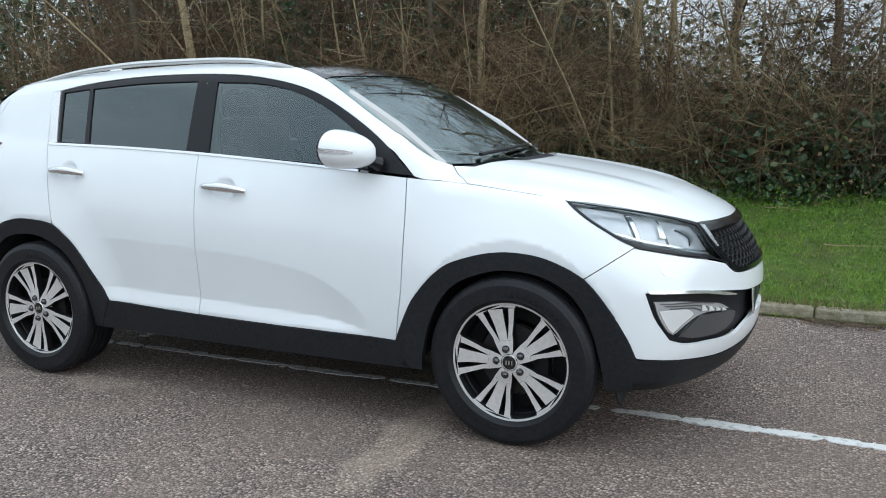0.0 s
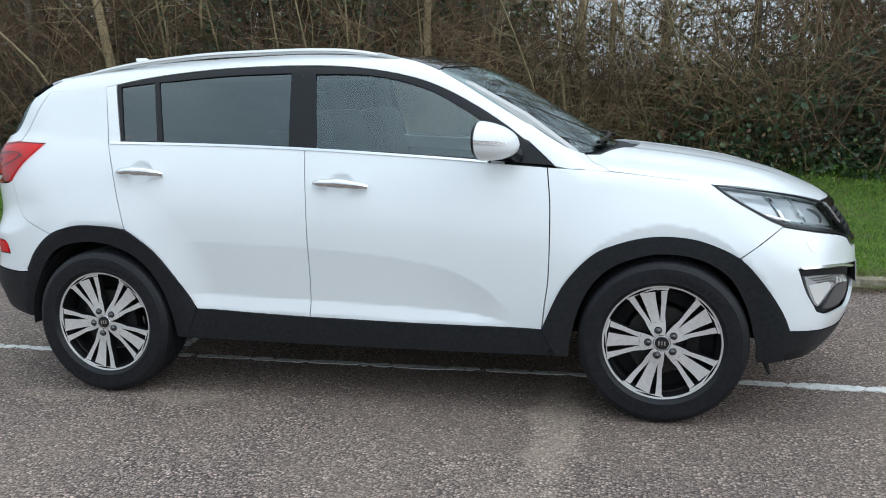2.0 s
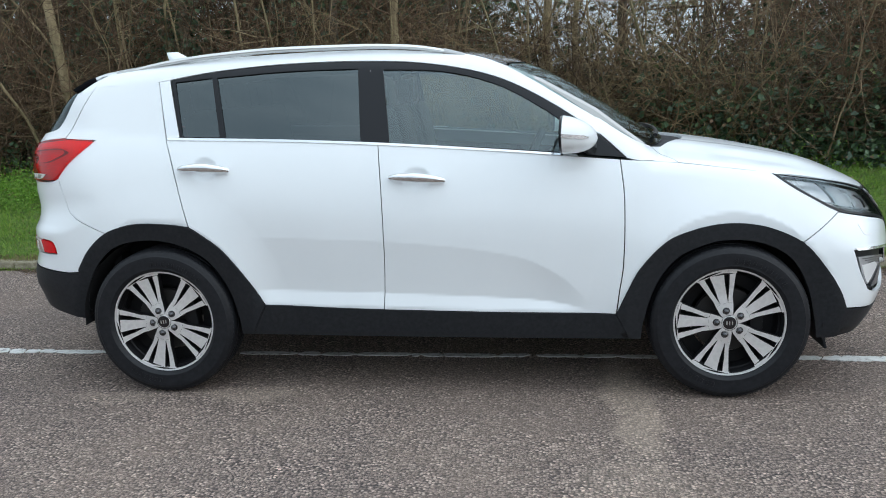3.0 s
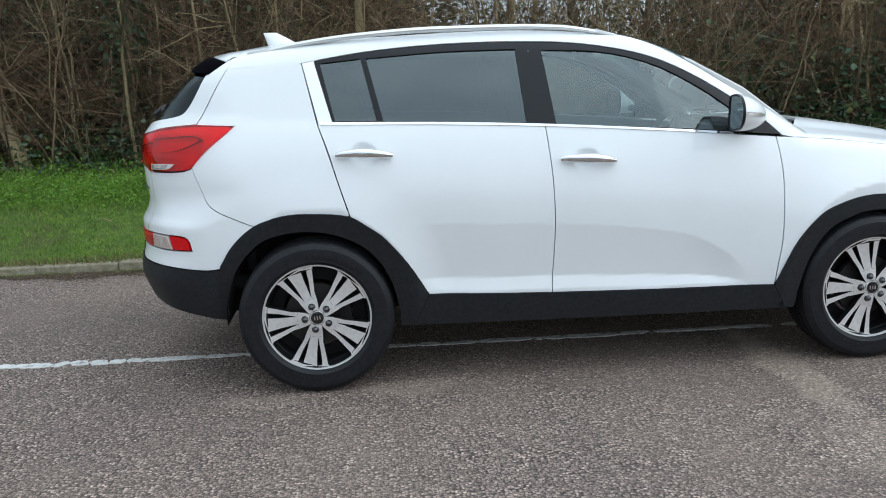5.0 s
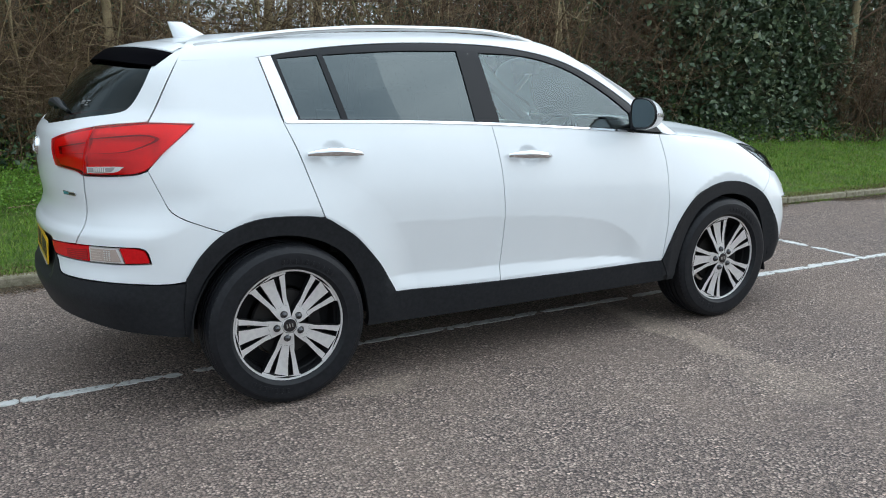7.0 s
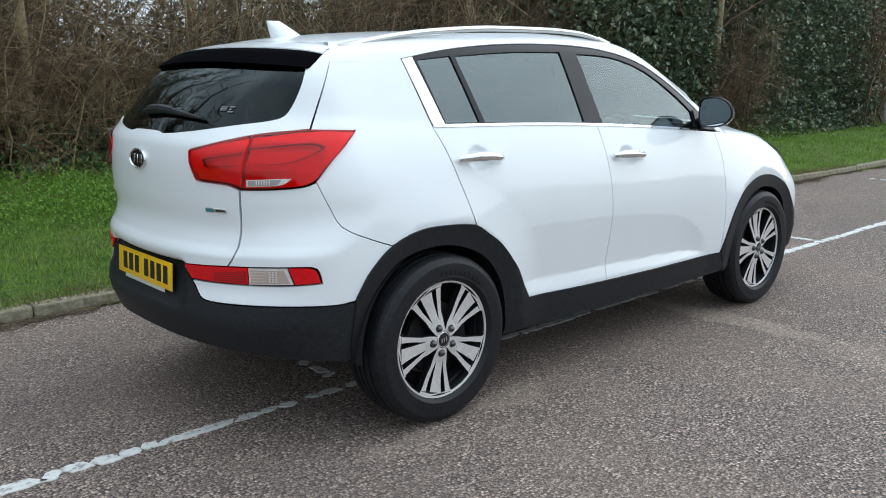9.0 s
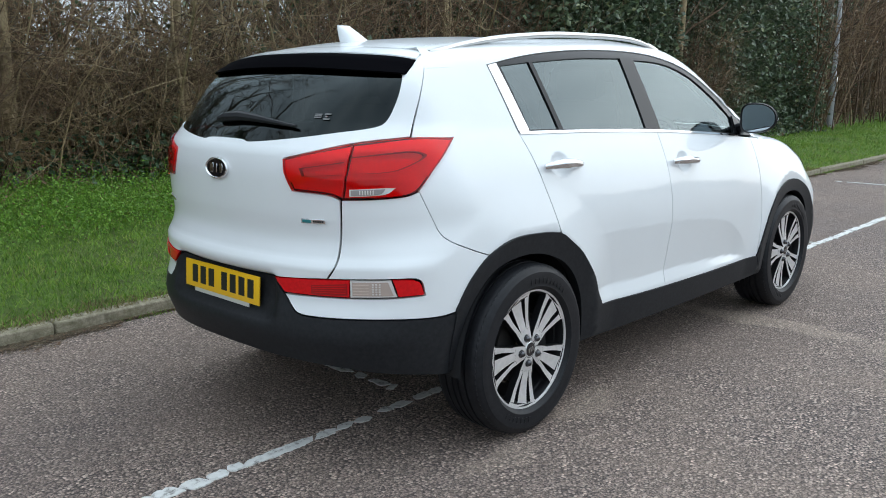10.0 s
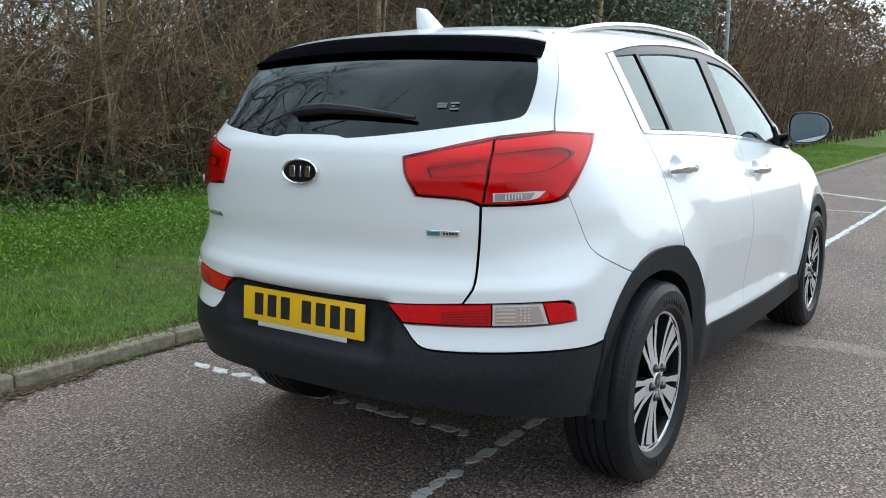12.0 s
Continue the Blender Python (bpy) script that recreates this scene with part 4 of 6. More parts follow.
def inside(p, ring):
    a, b = ring, np.roll(ring, -1, 0)
    hit = np.zeros(len(p), int)
    for (ax, ay), (bx, by) in zip(a, b):
        over = (ay > p[:, 1]) != (by > p[:, 1])
        x = ax + (p[:, 1] - ay) / (by - ay + 1e-12) * (bx - ax)
        hit += over & (p[:, 0] < x)
    return hit % 2 == 1


def clear_of(p, ring, gap):
    a, d = ring, np.roll(ring, -1, 0) - ring
    best = np.full(len(p), 9.0)
    for q, e in zip(a, d):
        t = np.clip(((p - q) @ e) / (e @ e + 1e-12), 0, 1)
        best = np.minimum(best, np.linalg.norm(p - q - t[:, None] * e, axis=1))
    return best > gap


def shrink(ring, gap):
    e = np.roll(ring, -1, 0) - np.roll(ring, 1, 0)
    n = np.stack([-e[:, 1], e[:, 0]], 1)
    return ring + n / (np.linalg.norm(n, axis=1)[:, None] + 1e-9) * gap


def sheet(kind, points, holes=(), off=0.0, step=0.03, depth=0.016, gap=0.002, swell=None):
    """A patch of the skin inside an outline: vertices, triangles and normals. The edge turns inwards by depth."""
    rings = [shrink(outline(points, step), gap)] + [outline(h, step)[::-1] for h in holes]
    lo, hi = rings[0].min(0), rings[0].max(0)
    g = np.stack(np.meshgrid(np.arange(lo[0], hi[0], step), np.arange(lo[1], hi[1], step), indexing="ij"), -1).reshape(-1, 2)
    g = g[inside(g, rings[0])]
    for i, r in enumerate(rings):
        g = g[clear_of(g, r, step * 0.5)]
        if i:
            g = g[~inside(g, r)]
    flat = [Vector(p) for p in np.concatenate(rings + [g])]
    edges, start = [], 0
    for r in rings:
        edges += [(start + i, start + (i + 1) % len(r)) for i in range(len(r))]
        start += len(r)
    v2, _, tri, *_ = delaunay_2d_cdt(flat, edges, [], 0, 1e-6)
    v2 = np.array([tuple(v) for v in v2])
    tri = np.array([t for t in tri if len(t) == 3])
    mid = v2[tri].mean(1)
    keep = inside(mid, rings[0])
    for r in rings[1:]:
        keep &= ~inside(mid, r)
    tri = tri[keep]
    a, b, c = v2[tri[:, 0]], v2[tri[:, 1]], v2[tri[:, 2]]
    keep = np.abs((b[:, 0] - a[:, 0]) * (c[:, 1] - a[:, 1]) - (b[:, 1] - a[:, 1]) * (c[:, 0] - a[:, 0])) > 1e-8
    tri = tri[keep]
    o = off + swell(v2[:, 0], v2[:, 1]) if swell else off
    pts = lift(kind, v2[:, 0], v2[:, 1], o)
    nor = normal(pts)
    if swell:
        nor = None
    face = np.cross(pts[tri[:, 1]] - pts[tri[:, 0]], pts[tri[:, 2]] - pts[tri[:, 0]])
    flip = (face * normal(pts[tri].mean(1))).sum(1) < 0
    tri[flip] = tri[flip][:, ::-1]
    if nor is None:
        nor = np.zeros_like(pts)
        face = np.cross(pts[tri[:, 1]] - pts[tri[:, 0]], pts[tri[:, 2]] - pts[tri[:, 0]])
        for k in range(3):
            np.add.at(nor, tri[:, k], face)
        nor /= np.linalg.norm(nor, axis=1)[:, None] + 1e-12
    vs, ts, ns, count = [pts], [tri], [nor], len(pts)
    if depth:
        for r in rings:
            n = len(r)
            r3 = lift(kind, r[:, 0], r[:, 1], off + swell(r[:, 0], r[:, 1]) if swell else off)
            rn = normal(r3)
            along = np.roll(r3, -1, 0) - np.roll(r3, 1, 0)
            outward = np.cross(along, rn)
            outward /= np.linalg.norm(outward, axis=1)[:, None] + 1e-9
            side = shrink(r, -0.004) - r
            probe = lift(kind, *(r + side).T, off) - r3
            sign = np.sign((probe * outward).sum(1))
            outward *= np.where(sign == 0, 1, sign)[:, None]
            vs.append(np.concatenate([r3, r3 - rn * depth]))
            ns.append(np.concatenate([outward, outward]))
            i, j = np.arange(n), (np.arange(n) + 1) % n
            t = np.concatenate([np.stack([i, j, j + n], 1), np.stack([i, j + n, i + n], 1)])
            fn = np.cross(vs[-1][t[:, 1]] - vs[-1][t[:, 0]], vs[-1][t[:, 2]] - vs[-1][t[:, 0]])
            bad = (fn * ns[-1][t[:, 0]]).sum(1) < 0
            t[bad] = t[bad][:, ::-1]
            ts.append(t + count)
            count += 2 * n
    return np.concatenate(vs), np.concatenate(ts), np.concatenate(ns)


def panel(name, patches, material, parent, label="", left=False):
    """One mesh of one or more patches; left: mirrored to the car's left flank."""
    vs, ts, ns, n = [], [], [], 0
    for v, t, m in patches:
        vs.append(v), ts.append(t + n), ns.append(m)
        n += len(v)
    v, t, m = np.concatenate(vs), np.concatenate(ts), np.concatenate(ns)
    if left:
        v, m, t = v * (1, -1, 1), m * (1, -1, 1), t[:, ::-1]
    me = fast_mesh(name, v, t)
    if len(me.vertices) == len(m):
        me.normals_split_custom_set_from_vertices([tuple(q) for q in m])
    return dress(new(name, me), material, parent, label)


def both(name, patches, material, parent, label=""):
    return panel(name, patches, material, parent, label), panel(name, patches, material, parent, label, True)


MID = ROUND * math.pi / 2


def across(points):
    """A half outline (way round, z) and its mirror about the car's middle."""
    return list(points) + [(2 * MID - p[0], *p[1:]) for p in reversed(points) if abs(p[0] - MID) > 1e-6]


def mirrored(points):
    """A half outline (x, -y) and its mirror about y = 0."""
    return list(points) + [(p[0], -p[1], *p[2:]) for p in reversed(points) if abs(p[1]) > 1e-6]

# ---- the car ----
car = thing("car", "white compact SUV with black cladding parked over a white line", "car")

F_ARCH = [(0.861, 0.502), (0.92, 0.615), (1.036, 0.735), (1.15, 0.782), (1.263, 0.805), (1.375, 0.805), (1.486, 0.783)]
R_ARCH = [(-0.898, 0.588), (-1.0, 0.713), (-1.08, 0.773), (-1.15, 0.815)]
front_door = [(-0.25, 1.174, 1), (0.30, 1.134), (0.835, 1.087, 1), (0.850, 0.92), (0.845, 0.63), (0.828, 0.5), (0.817, 0.403, 1), (0.29, 0.409), (-0.238, 0.420, 1), (-0.226, 0.7), (-0.232, 0.95)]
rear_door = [(-1.273, 1.217, 1), (-0.73, 1.198), (-0.254, 1.174, 1), (-0.236, 0.95), (-0.230, 0.7), (-0.242, 0.420, 1), (-0.5, 0.428), (-0.807, 0.441, 1), *R_ARCH[:3], (R_ARCH[3][0] + 0.005, R_ARCH[3][1], 1), (-1.190, 0.96), (-1.234, 1.11)]
fender = [(0.840, 1.087, 1), (1.11, 1.063), (1.517, 1.011, 1), (1.60, 0.95), (1.70, 0.885), (1.79, 0.838, 1), (1.619, 0.722, 1), *F_ARCH[::-1], (0.822, 0.403, 1), (0.833, 0.5), (0.850, 0.63), (0.855, 0.92)]
doors_front = both("front_door", [sheet("side", front_door, step=0.012, gap=0.0)], WHITE, car)
doors_rear = both("rear_door", [sheet("side", rear_door, step=0.012, gap=0.0)], WHITE, car)
both("fender", [sheet("side", fender, gap=0.0, step=0.016)], WHITE, car)

quarter = [(-0.113, 1.484, 1), (-0.175, 1.212, 1), (-0.21, 1.11), (-0.255, 0.96), (-0.298, 0.818, 1), (-0.158, 0.829), (-0.015, 0.825), (0.085, 0.774, 1), (0.2, 0.817), (0.319, 0.877), (0.358, 0.945), (0.405, 1.044, 1),
           (0.34, 1.115), (0.25, 1.19), (0.213, 1.222, 1), (0.410, 1.230, 1), (0.345, 1.363), (0.290, 1.47, 1), (0.1, 1.475), (-0.1, 1.484, 1)]
WINDOW_TOP = [(-1.278, 1.496), (-1.0, 1.535), (-0.70, 1.555), (-0.30, 1.556), (-0.08, 1.543), (0.139, 1.508), (0.299, 1.463), (0.457, 1.390), (0.663, 1.262), (0.868, 1.095)]
top_line = lift("side", *np.array(WINDOW_TOP).T)[:, :2]
foot_line = lift("side", [0.93, 1.0, 1.05, 1.096], [1.0810, 1.0750, 1.0705, 1.0665])[:, :2]
back_line = lift("tail", [0.290, 0.1, -0.1], [1.47, 1.475, 1.484])[:, :2]
cant = [(*back_line[0], 1), tuple(back_line[1]), (*back_line[2], 1), (*top_line[0], 1), *[tuple(p) for p in top_line[1:-1]], (*top_line[-1], 1), *[tuple(p) for p in foot_line[:-1]], (*foot_line[-1], 1), (0.985, -0.642, 1), (0.927, -0.684), (0.852, -0.694),
        (0.732, -0.674), (0.587, -0.655), (0.458, -0.628), (0.333, -0.592, 1), (0.21, -0.562), (0.07, -0.535), (-0.3, -0.52), (-1.0, -0.50), (-1.594, -0.500, 1)]
both("body_side", [sheet("tail", quarter, gap=0.0), sheet("top", cant, step=0.025, gap=0.0)], WHITE, car)

hood = mirrored([(2.088, 0.0), (2.08, -0.15), (2.05, -0.3), (1.985, -0.475, 1), (1.90, -0.545), (1.75, -0.635), (1.515, -0.734, 1), (1.3, -0.752), (1.097, -0.754, 1), (0.990, -0.640, 1), (1.075, -0.49), (1.16, -0.33), (1.212, -0.14), (1.222, 0.0)])
panel("hood", [sheet("top", hood)], WHITE, car)

edge_p = lift("side", np.linspace(1.622, 1.789, 6), np.linspace(0.720, 0.8345, 6))
edge_s = np.arctan2(edge_p[:, 0] - FORE, -edge_p[:, 1]) * ROUND
seam = [(float(w), float(p[2])) for w, p in zip(edge_s, edge_p)]
BUMP_F = [(*seam[0], 1), *seam[1:-1], (*seam[-1], 1), (0.538, 0.800), (0.70, 0.772), (0.80, 0.748, 1), (0.87, 0.706), (1.0, 0.693), (MID, 0.69, 1), (MID, 0.60, 1), (1.0, 0.615), (0.86, 0.632), (0.6, 0.664), (0.385, 0.674, 1),
          (0.42, 0.575), (0.48, 0.487, 1), (0.56, 0.460), (0.70, 0.448), (0.88, 0.440), (1.0, 0.47), (1.15, 0.50), (MID, 0.50, 1), (MID, 0.43, 1), (1.1, 0.39), (0.9, 0.375), (0.74, 0.376), (0.476, 0.405), (0.36, 0.418, 1), (0.33, 0.47), (0.265, 0.60)]
both("front_bumper", [sheet("nose", BUMP_F, step=0.025, gap=0.001)], WHITE, car)
LIP_F = [(0.345, 0.414, 1), (0.476, 0.402), (0.74, 0.373), (0.9, 0.372), (1.1, 0.387), (MID, 0.427, 1), (MID, 0.30, 1), (1.04, 0.285), (0.7, 0.27), (0.375, 0.28), (0.28, 0.27, 1)]
both("front_skirt", [sheet("nose", LIP_F, off=0.004, depth=0.05)], BLACK_PLASTIC, car)
BUMP_R = [(0.085, 0.772, 1), (0.2, 0.815), (0.319, 0.875), (0.358, 0.943), (0.405, 1.042, 1), (0.45, 1.028), (0.557, 1.021), (0.683, 1.019, 1), (0.688, 0.88), (0.702, 0.80), (0.737, 0.741, 1), (0.48, 0.744), (0.42, 0.733),
          (0.402, 0.676, 1), (0.54, 0.674), (0.73, 0.673), (0.918, 0.671, 1), (0.87, 0.615), (0.825, 0.603), (0.541, 0.600), (0.343, 0.589), (0.285, 0.595, 1), (0.262, 0.612), (0.193, 0.688)]
both("rear_bumper", [sheet("tail", BUMP_R, step=0.018)], WHITE, car)
SKIRT_R = across([(MID, 0.724), (0.972, 0.727, 1), (0.918, 0.669), (0.87, 0.612), (0.825, 0.600), (0.541, 0.597), (0.343, 0.586), (0.27, 0.592, 1), (0.275, 0.47), (0.29, 0.35, 1), (0.40, 0.37), (0.735, 0.412), (1.10, 0.428), (MID, 0.432)])
panel("rear_skirt", [sheet("tail", SKIRT_R, off=0.003, depth=0.06)], BLACK_PLASTIC, car)

CLAD_F = [(0.82, 0.405, 1), *F_ARCH, (1.619, 0.72), (1.709, 0.624), (1.791, 0.496), (1.824, 0.415, 1), (1.80, 0.28, 1), (1.705, 0.28, 1), (1.689, 0.38), (1.649, 0.526), (1.579, 0.644), (1.467, 0.712), (1.332, 0.735), (1.219, 0.722),
          (1.082, 0.661), (0.99, 0.538), (0.937, 0.359), (0.93, 0.280, 1), (0.88, 0.280, 1)]
CLAD_R = [(-0.81, 0.44, 1), *R_ARCH, (-1.292, 0.832), (-1.440, 0.829), (-1.572, 0.786), (-1.672, 0.702), (-1.734, 0.609, 1), (-1.750, 0.45), (-1.745, 0.365, 1), (-1.722, 0.365, 1), (-1.718, 0.435), (-1.665, 0.590), (-1.548, 0.713), (-1.392, 0.752),
          (-1.235, 0.738), (-1.080, 0.664), (-0.982, 0.528), (-0.938, 0.346), (-0.94, 0.290, 1), (-0.88, 0.290, 1)]
SILL = [(-0.807, 0.439, 1), (-0.235, 0.418), (0.29, 0.406), (0.818, 0.401, 1), (0.88, 0.280, 1), (0.157, 0.285), (-0.88, 0.290, 1)]
both("wheel_arch_trim", [sheet("side", CLAD_F, off=0.008, depth=0.05, gap=0.0)], BLACK_PLASTIC, car)
both("wheel_arch_trim", [sheet("side", CLAD_R, off=0.008, depth=0.05, gap=0.0)], BLACK_PLASTIC, car)
both("sill", [sheet("side", SILL, off=0.006, depth=0.06, gap=0.0)], BLACK_PLASTIC, car)

# windows
GLASS_F = [(-0.24, 1.515, 1), (-0.02, 1.506), (0.14, 1.480), (0.303, 1.428), (0.448, 1.352), (0.56, 1.280), (0.655, 1.205, 1), (0.645, 1.122, 1), (0.30, 1.150), (-0.20, 1.183, 1)]
GLASS_R = [(-1.045, 1.500, 1), (-0.7, 1.520), (-0.36, 1.523, 1), (-0.335, 1.195, 1), (-0.98, 1.222, 1)]
GLASS_Q = [(-1.255, 1.484, 1), (-1.07, 1.500, 1), (-1.01, 1.224, 1), (-1.195, 1.230, 1)]
FRAME = [(-1.207, 1.226, 1), (*WINDOW_TOP[0], 1), *WINDOW_TOP[1:-1], (*WINDOW_TOP[-1], 1), (0.30, 1.144), (-0.25, 1.183), (-0.73, 1.207)]
both("window_frame", [sheet("side", FRAME, [GLASS_F, GLASS_R, GLASS_Q], off=-0.004, gap=0.001, depth=0.012)], FRAME_BLACK, car)
for i, d in enumerate(doors_front):
    panel("window", [sheet("side", GLASS_F, off=-0.010, depth=0, gap=-0.006)], CLEAR_GLASS, d, "clear green-tinted side window", i == 1)
for i, d in enumerate(doors_rear):
    panel("window", [sheet("side", GLASS_R, off=-0.010, depth=0, gap=-0.006)], PRIVACY_GLASS, d, "dark privacy glass", i == 1)
both("quarter_window", [sheet("side", GLASS_Q, off=-0.010, depth=0, gap=-0.006)], PRIVACY_GLASS, car, "dark privacy glass")
BELT = [(-1.265, 1.213, 1), (-0.73, 1.197), (-0.25, 1.173), (0.30, 1.134), (0.655, 1.104, 1), (0.655, 1.113, 1), (0.30, 1.144), (-0.25, 1.184), (-0.73, 1.208), (-1.265, 1.224, 1)]
both("belt_moulding", [sheet("side", BELT, off=0.004, gap=0.0, depth=0.006)], CHROME, car, "thin chrome strip along the windows")
both("pillar_trim", [sheet("side", [(-1.335, 1.484, 1), (-1.279, 1.494, 1), (-1.206, 1.224, 1), (-1.270, 1.214, 1)], off=0.003)], SILVER_PAINT, car, "bright silver pillar trim")
SCREEN = mirrored([(0.435, 0.0), (0.41, -0.3), (0.340, -0.585, 1), (0.458, -0.622), (0.587, -0.650), (0.732, -0.669), (0.852, -0.689), (0.922, -0.680), (0.975, -0.640, 1), (1.04, -0.49), (1.09, -0.30), (1.115, 0.0)])
panel("windscreen", [sheet("top", SCREEN, off=-0.003, depth=0.004, gap=0.0)], SCREEN_GLASS, car)
COWL = mirrored([(1.110, 0.0), (1.085, -0.30), (1.035, -0.49), (0.985, -0.632, 1), (1.07, -0.485), (1.155, -0.325), (1.207, -0.14), (1.217, 0.0)])
panel("cowl", [sheet("top", COWL, off=-0.012)], BLACK_PLASTIC, car)
ROOF = mirrored([(0.425, 0.0), (0.40, -0.3), (0.328, -0.585, 1), (0.21, -0.556), (0.07, -0.53), (-0.3, -0.515), (-1.0, -0.495, 1), (-1.0, 0.0)])
panel("roof_glass", [sheet("top", ROOF, step=0.05, off=-0.002)], GLOSS_BLACK, car, "dark panoramic glass roof")
ROOF_BACK = mirrored([(-1.01, 0.0), (-1.01, -0.494, 1), (-1.594, -0.498, 1), (-1.70, -0.40, 1), (-1.73, 0.0)])
panel("roof", [sheet("top", ROOF_BACK, step=0.05)], WHITE, car)

# tail
GATE = across([(MID, 0.727), (1.047, 0.728), (0.941, 0.730), (0.741, 0.741, 1), (0.706, 0.80), (0.692, 0.88), (0.688, 1.019, 1), (0.728, 1.036), (0.880, 1.045, 1), (0.915, 1.11), (0.920, 1.158, 1), (0.64, 1.213), (0.416, 1.231, 1),
               (0.350, 1.363), (0.287, 1.476), (0.254, 1.522, 1), (0.36, 1.516, 1), (0.47, 1.520, 1), (MID, 1.528)])
REAR_GLASS = across([(MID, 1.216), (1.20, 1.214), (1.152, 1.207), (0.92, 1.224), (0.706, 1.248), (0.541, 1.268), (0.50, 1.290), (0.446, 1.371), (0.412, 1.448, 1), (0.47, 1.508, 1), (0.90, 1.520), (MID, 1.522)])
gate = panel("tailgate", [sheet("tail", GATE, [REAR_GLASS], step=0.018)], WHITE, car)
panel("rear_window", [sheet("tail", REAR_GLASS, off=-0.004, depth=0, gap=-0.006)], REAR_TINT, gate, "dark rear window")


def lamp_bowl(s, z):
    """Depth of the steps inside the outer lamp."""
    step = bump(z, 1.112 + 0.10 * (s - 0.65), 1.172, 0.008)
    return -0.014 * step * bump(s, 0.38, 0.66, 0.05) - 0.010 * bump(z, 0.9, 1.085 - 0.05 * (s - 0.5), 0.012)


def gate_bowl(s, z):
    return -0.014 * bump(z, 1.103, 1.150 - 0.14 * (s - 0.672), 0.008) * bump(s, 0.66, 0.838, 0.012) - 0.008 * bump(z, 0.9, 1.075, 0.012)


LAMP_OUT = [(0.635, 1.209, 1), (0.412, 1.226), (0.217, 1.218, 1), (0.252, 1.19), (0.342, 1.113), (0.407, 1.049), (0.45, 1.031), (0.557, 1.024), (0.678, 1.023, 1), (0.657, 1.136)]
LAMP_IN = [(0.917, 1.155, 1), (0.78, 1.184), (0.638, 1.209, 1), (0.660, 1.136), (0.681, 1.023, 1), (0.728, 1.039), (0.878, 1.049, 1), (0.912, 1.11)]
for left in (False, True):
    outer = panel("tail_light", [sheet("tail", LAMP_OUT, off=0.009, depth=0.004)], RED_LENS, car, "glossy red tail light", left)
    panel("reflector", [sheet("tail", LAMP_OUT, off=-0.004, step=0.012, gap=0.003, swell=lamp_bowl)], LAMP_BOWL, outer, "stepped red reflector", left)
    panel("reversing_light", [sheet("tail", [(0.655, 1.059, 1), (0.535, 1.062), (0.492, 1.060, 1), (0.520, 1.039), (0.560, 1.033), (0.655, 1.031, 1)], off=0.012, depth=0.006, step=0.012)], PALE_FRAME, outer, "clear reversing lens", left)
    panel("shade", [sheet("tail", [(0.648, 1.055, 1), (0.530, 1.057, 1), (0.545, 1.040), (0.648, 1.036, 1)], off=0.0135, depth=0.002, step=0.012, gap=0)], GREY_LENS, outer, "grey inside of the lens", left)
    for k in range(6):
        s0 = 0.570 + 0.009 * k
        panel("lens_rib", [sheet("tail", [(s0, 1.054, 1), (s0 + 0.004, 1.054, 1), (s0 + 0.004, 1.039, 1), (s0, 1.039, 1)], off=0.0155, depth=0.002, gap=0, step=0.012)], PALE_FRAME, outer, "", left)
    panel("light_guide", [sheet("tail", [(0.650, 1.168, 1), (0.50, 1.180), (0.41, 1.182), (0.36, 1.165), (0.42, 1.135), (0.50, 1.113), (0.655, 1.108, 1), (0.655, 1.112, 1), (0.505, 1.118), (0.43, 1.139), (0.378, 1.164), (0.415, 1.176), (0.50, 1.174), (0.650, 1.162, 1)], off=0.006, depth=0.010, step=0.012)], DEEP_RED, outer, "darker red line in the lens", left)
    inner = panel("gate_light", [sheet("tail", LAMP_IN, off=0.009, depth=0.004)], RED_LENS, car, "glossy red tail light on the tailgate", left)
    panel("reflector", [sheet("tail", LAMP_IN, off=-0.004, step=0.012, gap=0.003, swell=gate_bowl)], LAMP_BOWL, inner, "stepped red reflector", left)
    panel("light_guide", [sheet("tail", [(0.672, 1.153, 1), (0.845, 1.128, 1), (0.832, 1.097, 1), (0.676, 1.105, 1), (0.676, 1.110, 1), (0.824, 1.102, 1), (0.834, 1.124, 1), (0.672, 1.147, 1)], off=0.006, depth=0.010, step=0.012)], DEEP_RED, inner, "darker red line in the lens", left)
REFL_A = [(0.965, 0.729, 1), (0.73, 0.739), (0.660, 0.741, 1), (0.660, 0.677, 1), (0.73, 0.677), (0.916, 0.677, 1)]
REFL_B = [(0.659, 0.741, 1), (0.520, 0.742, 1), (0.500, 0.679, 1), (0.659, 0.677, 1)]
REFL_C = [(0.518, 0.742, 1), (0.47, 0.741), (0.425, 0.730), (0.407, 0.680, 1), (0.498, 0.679, 1)]
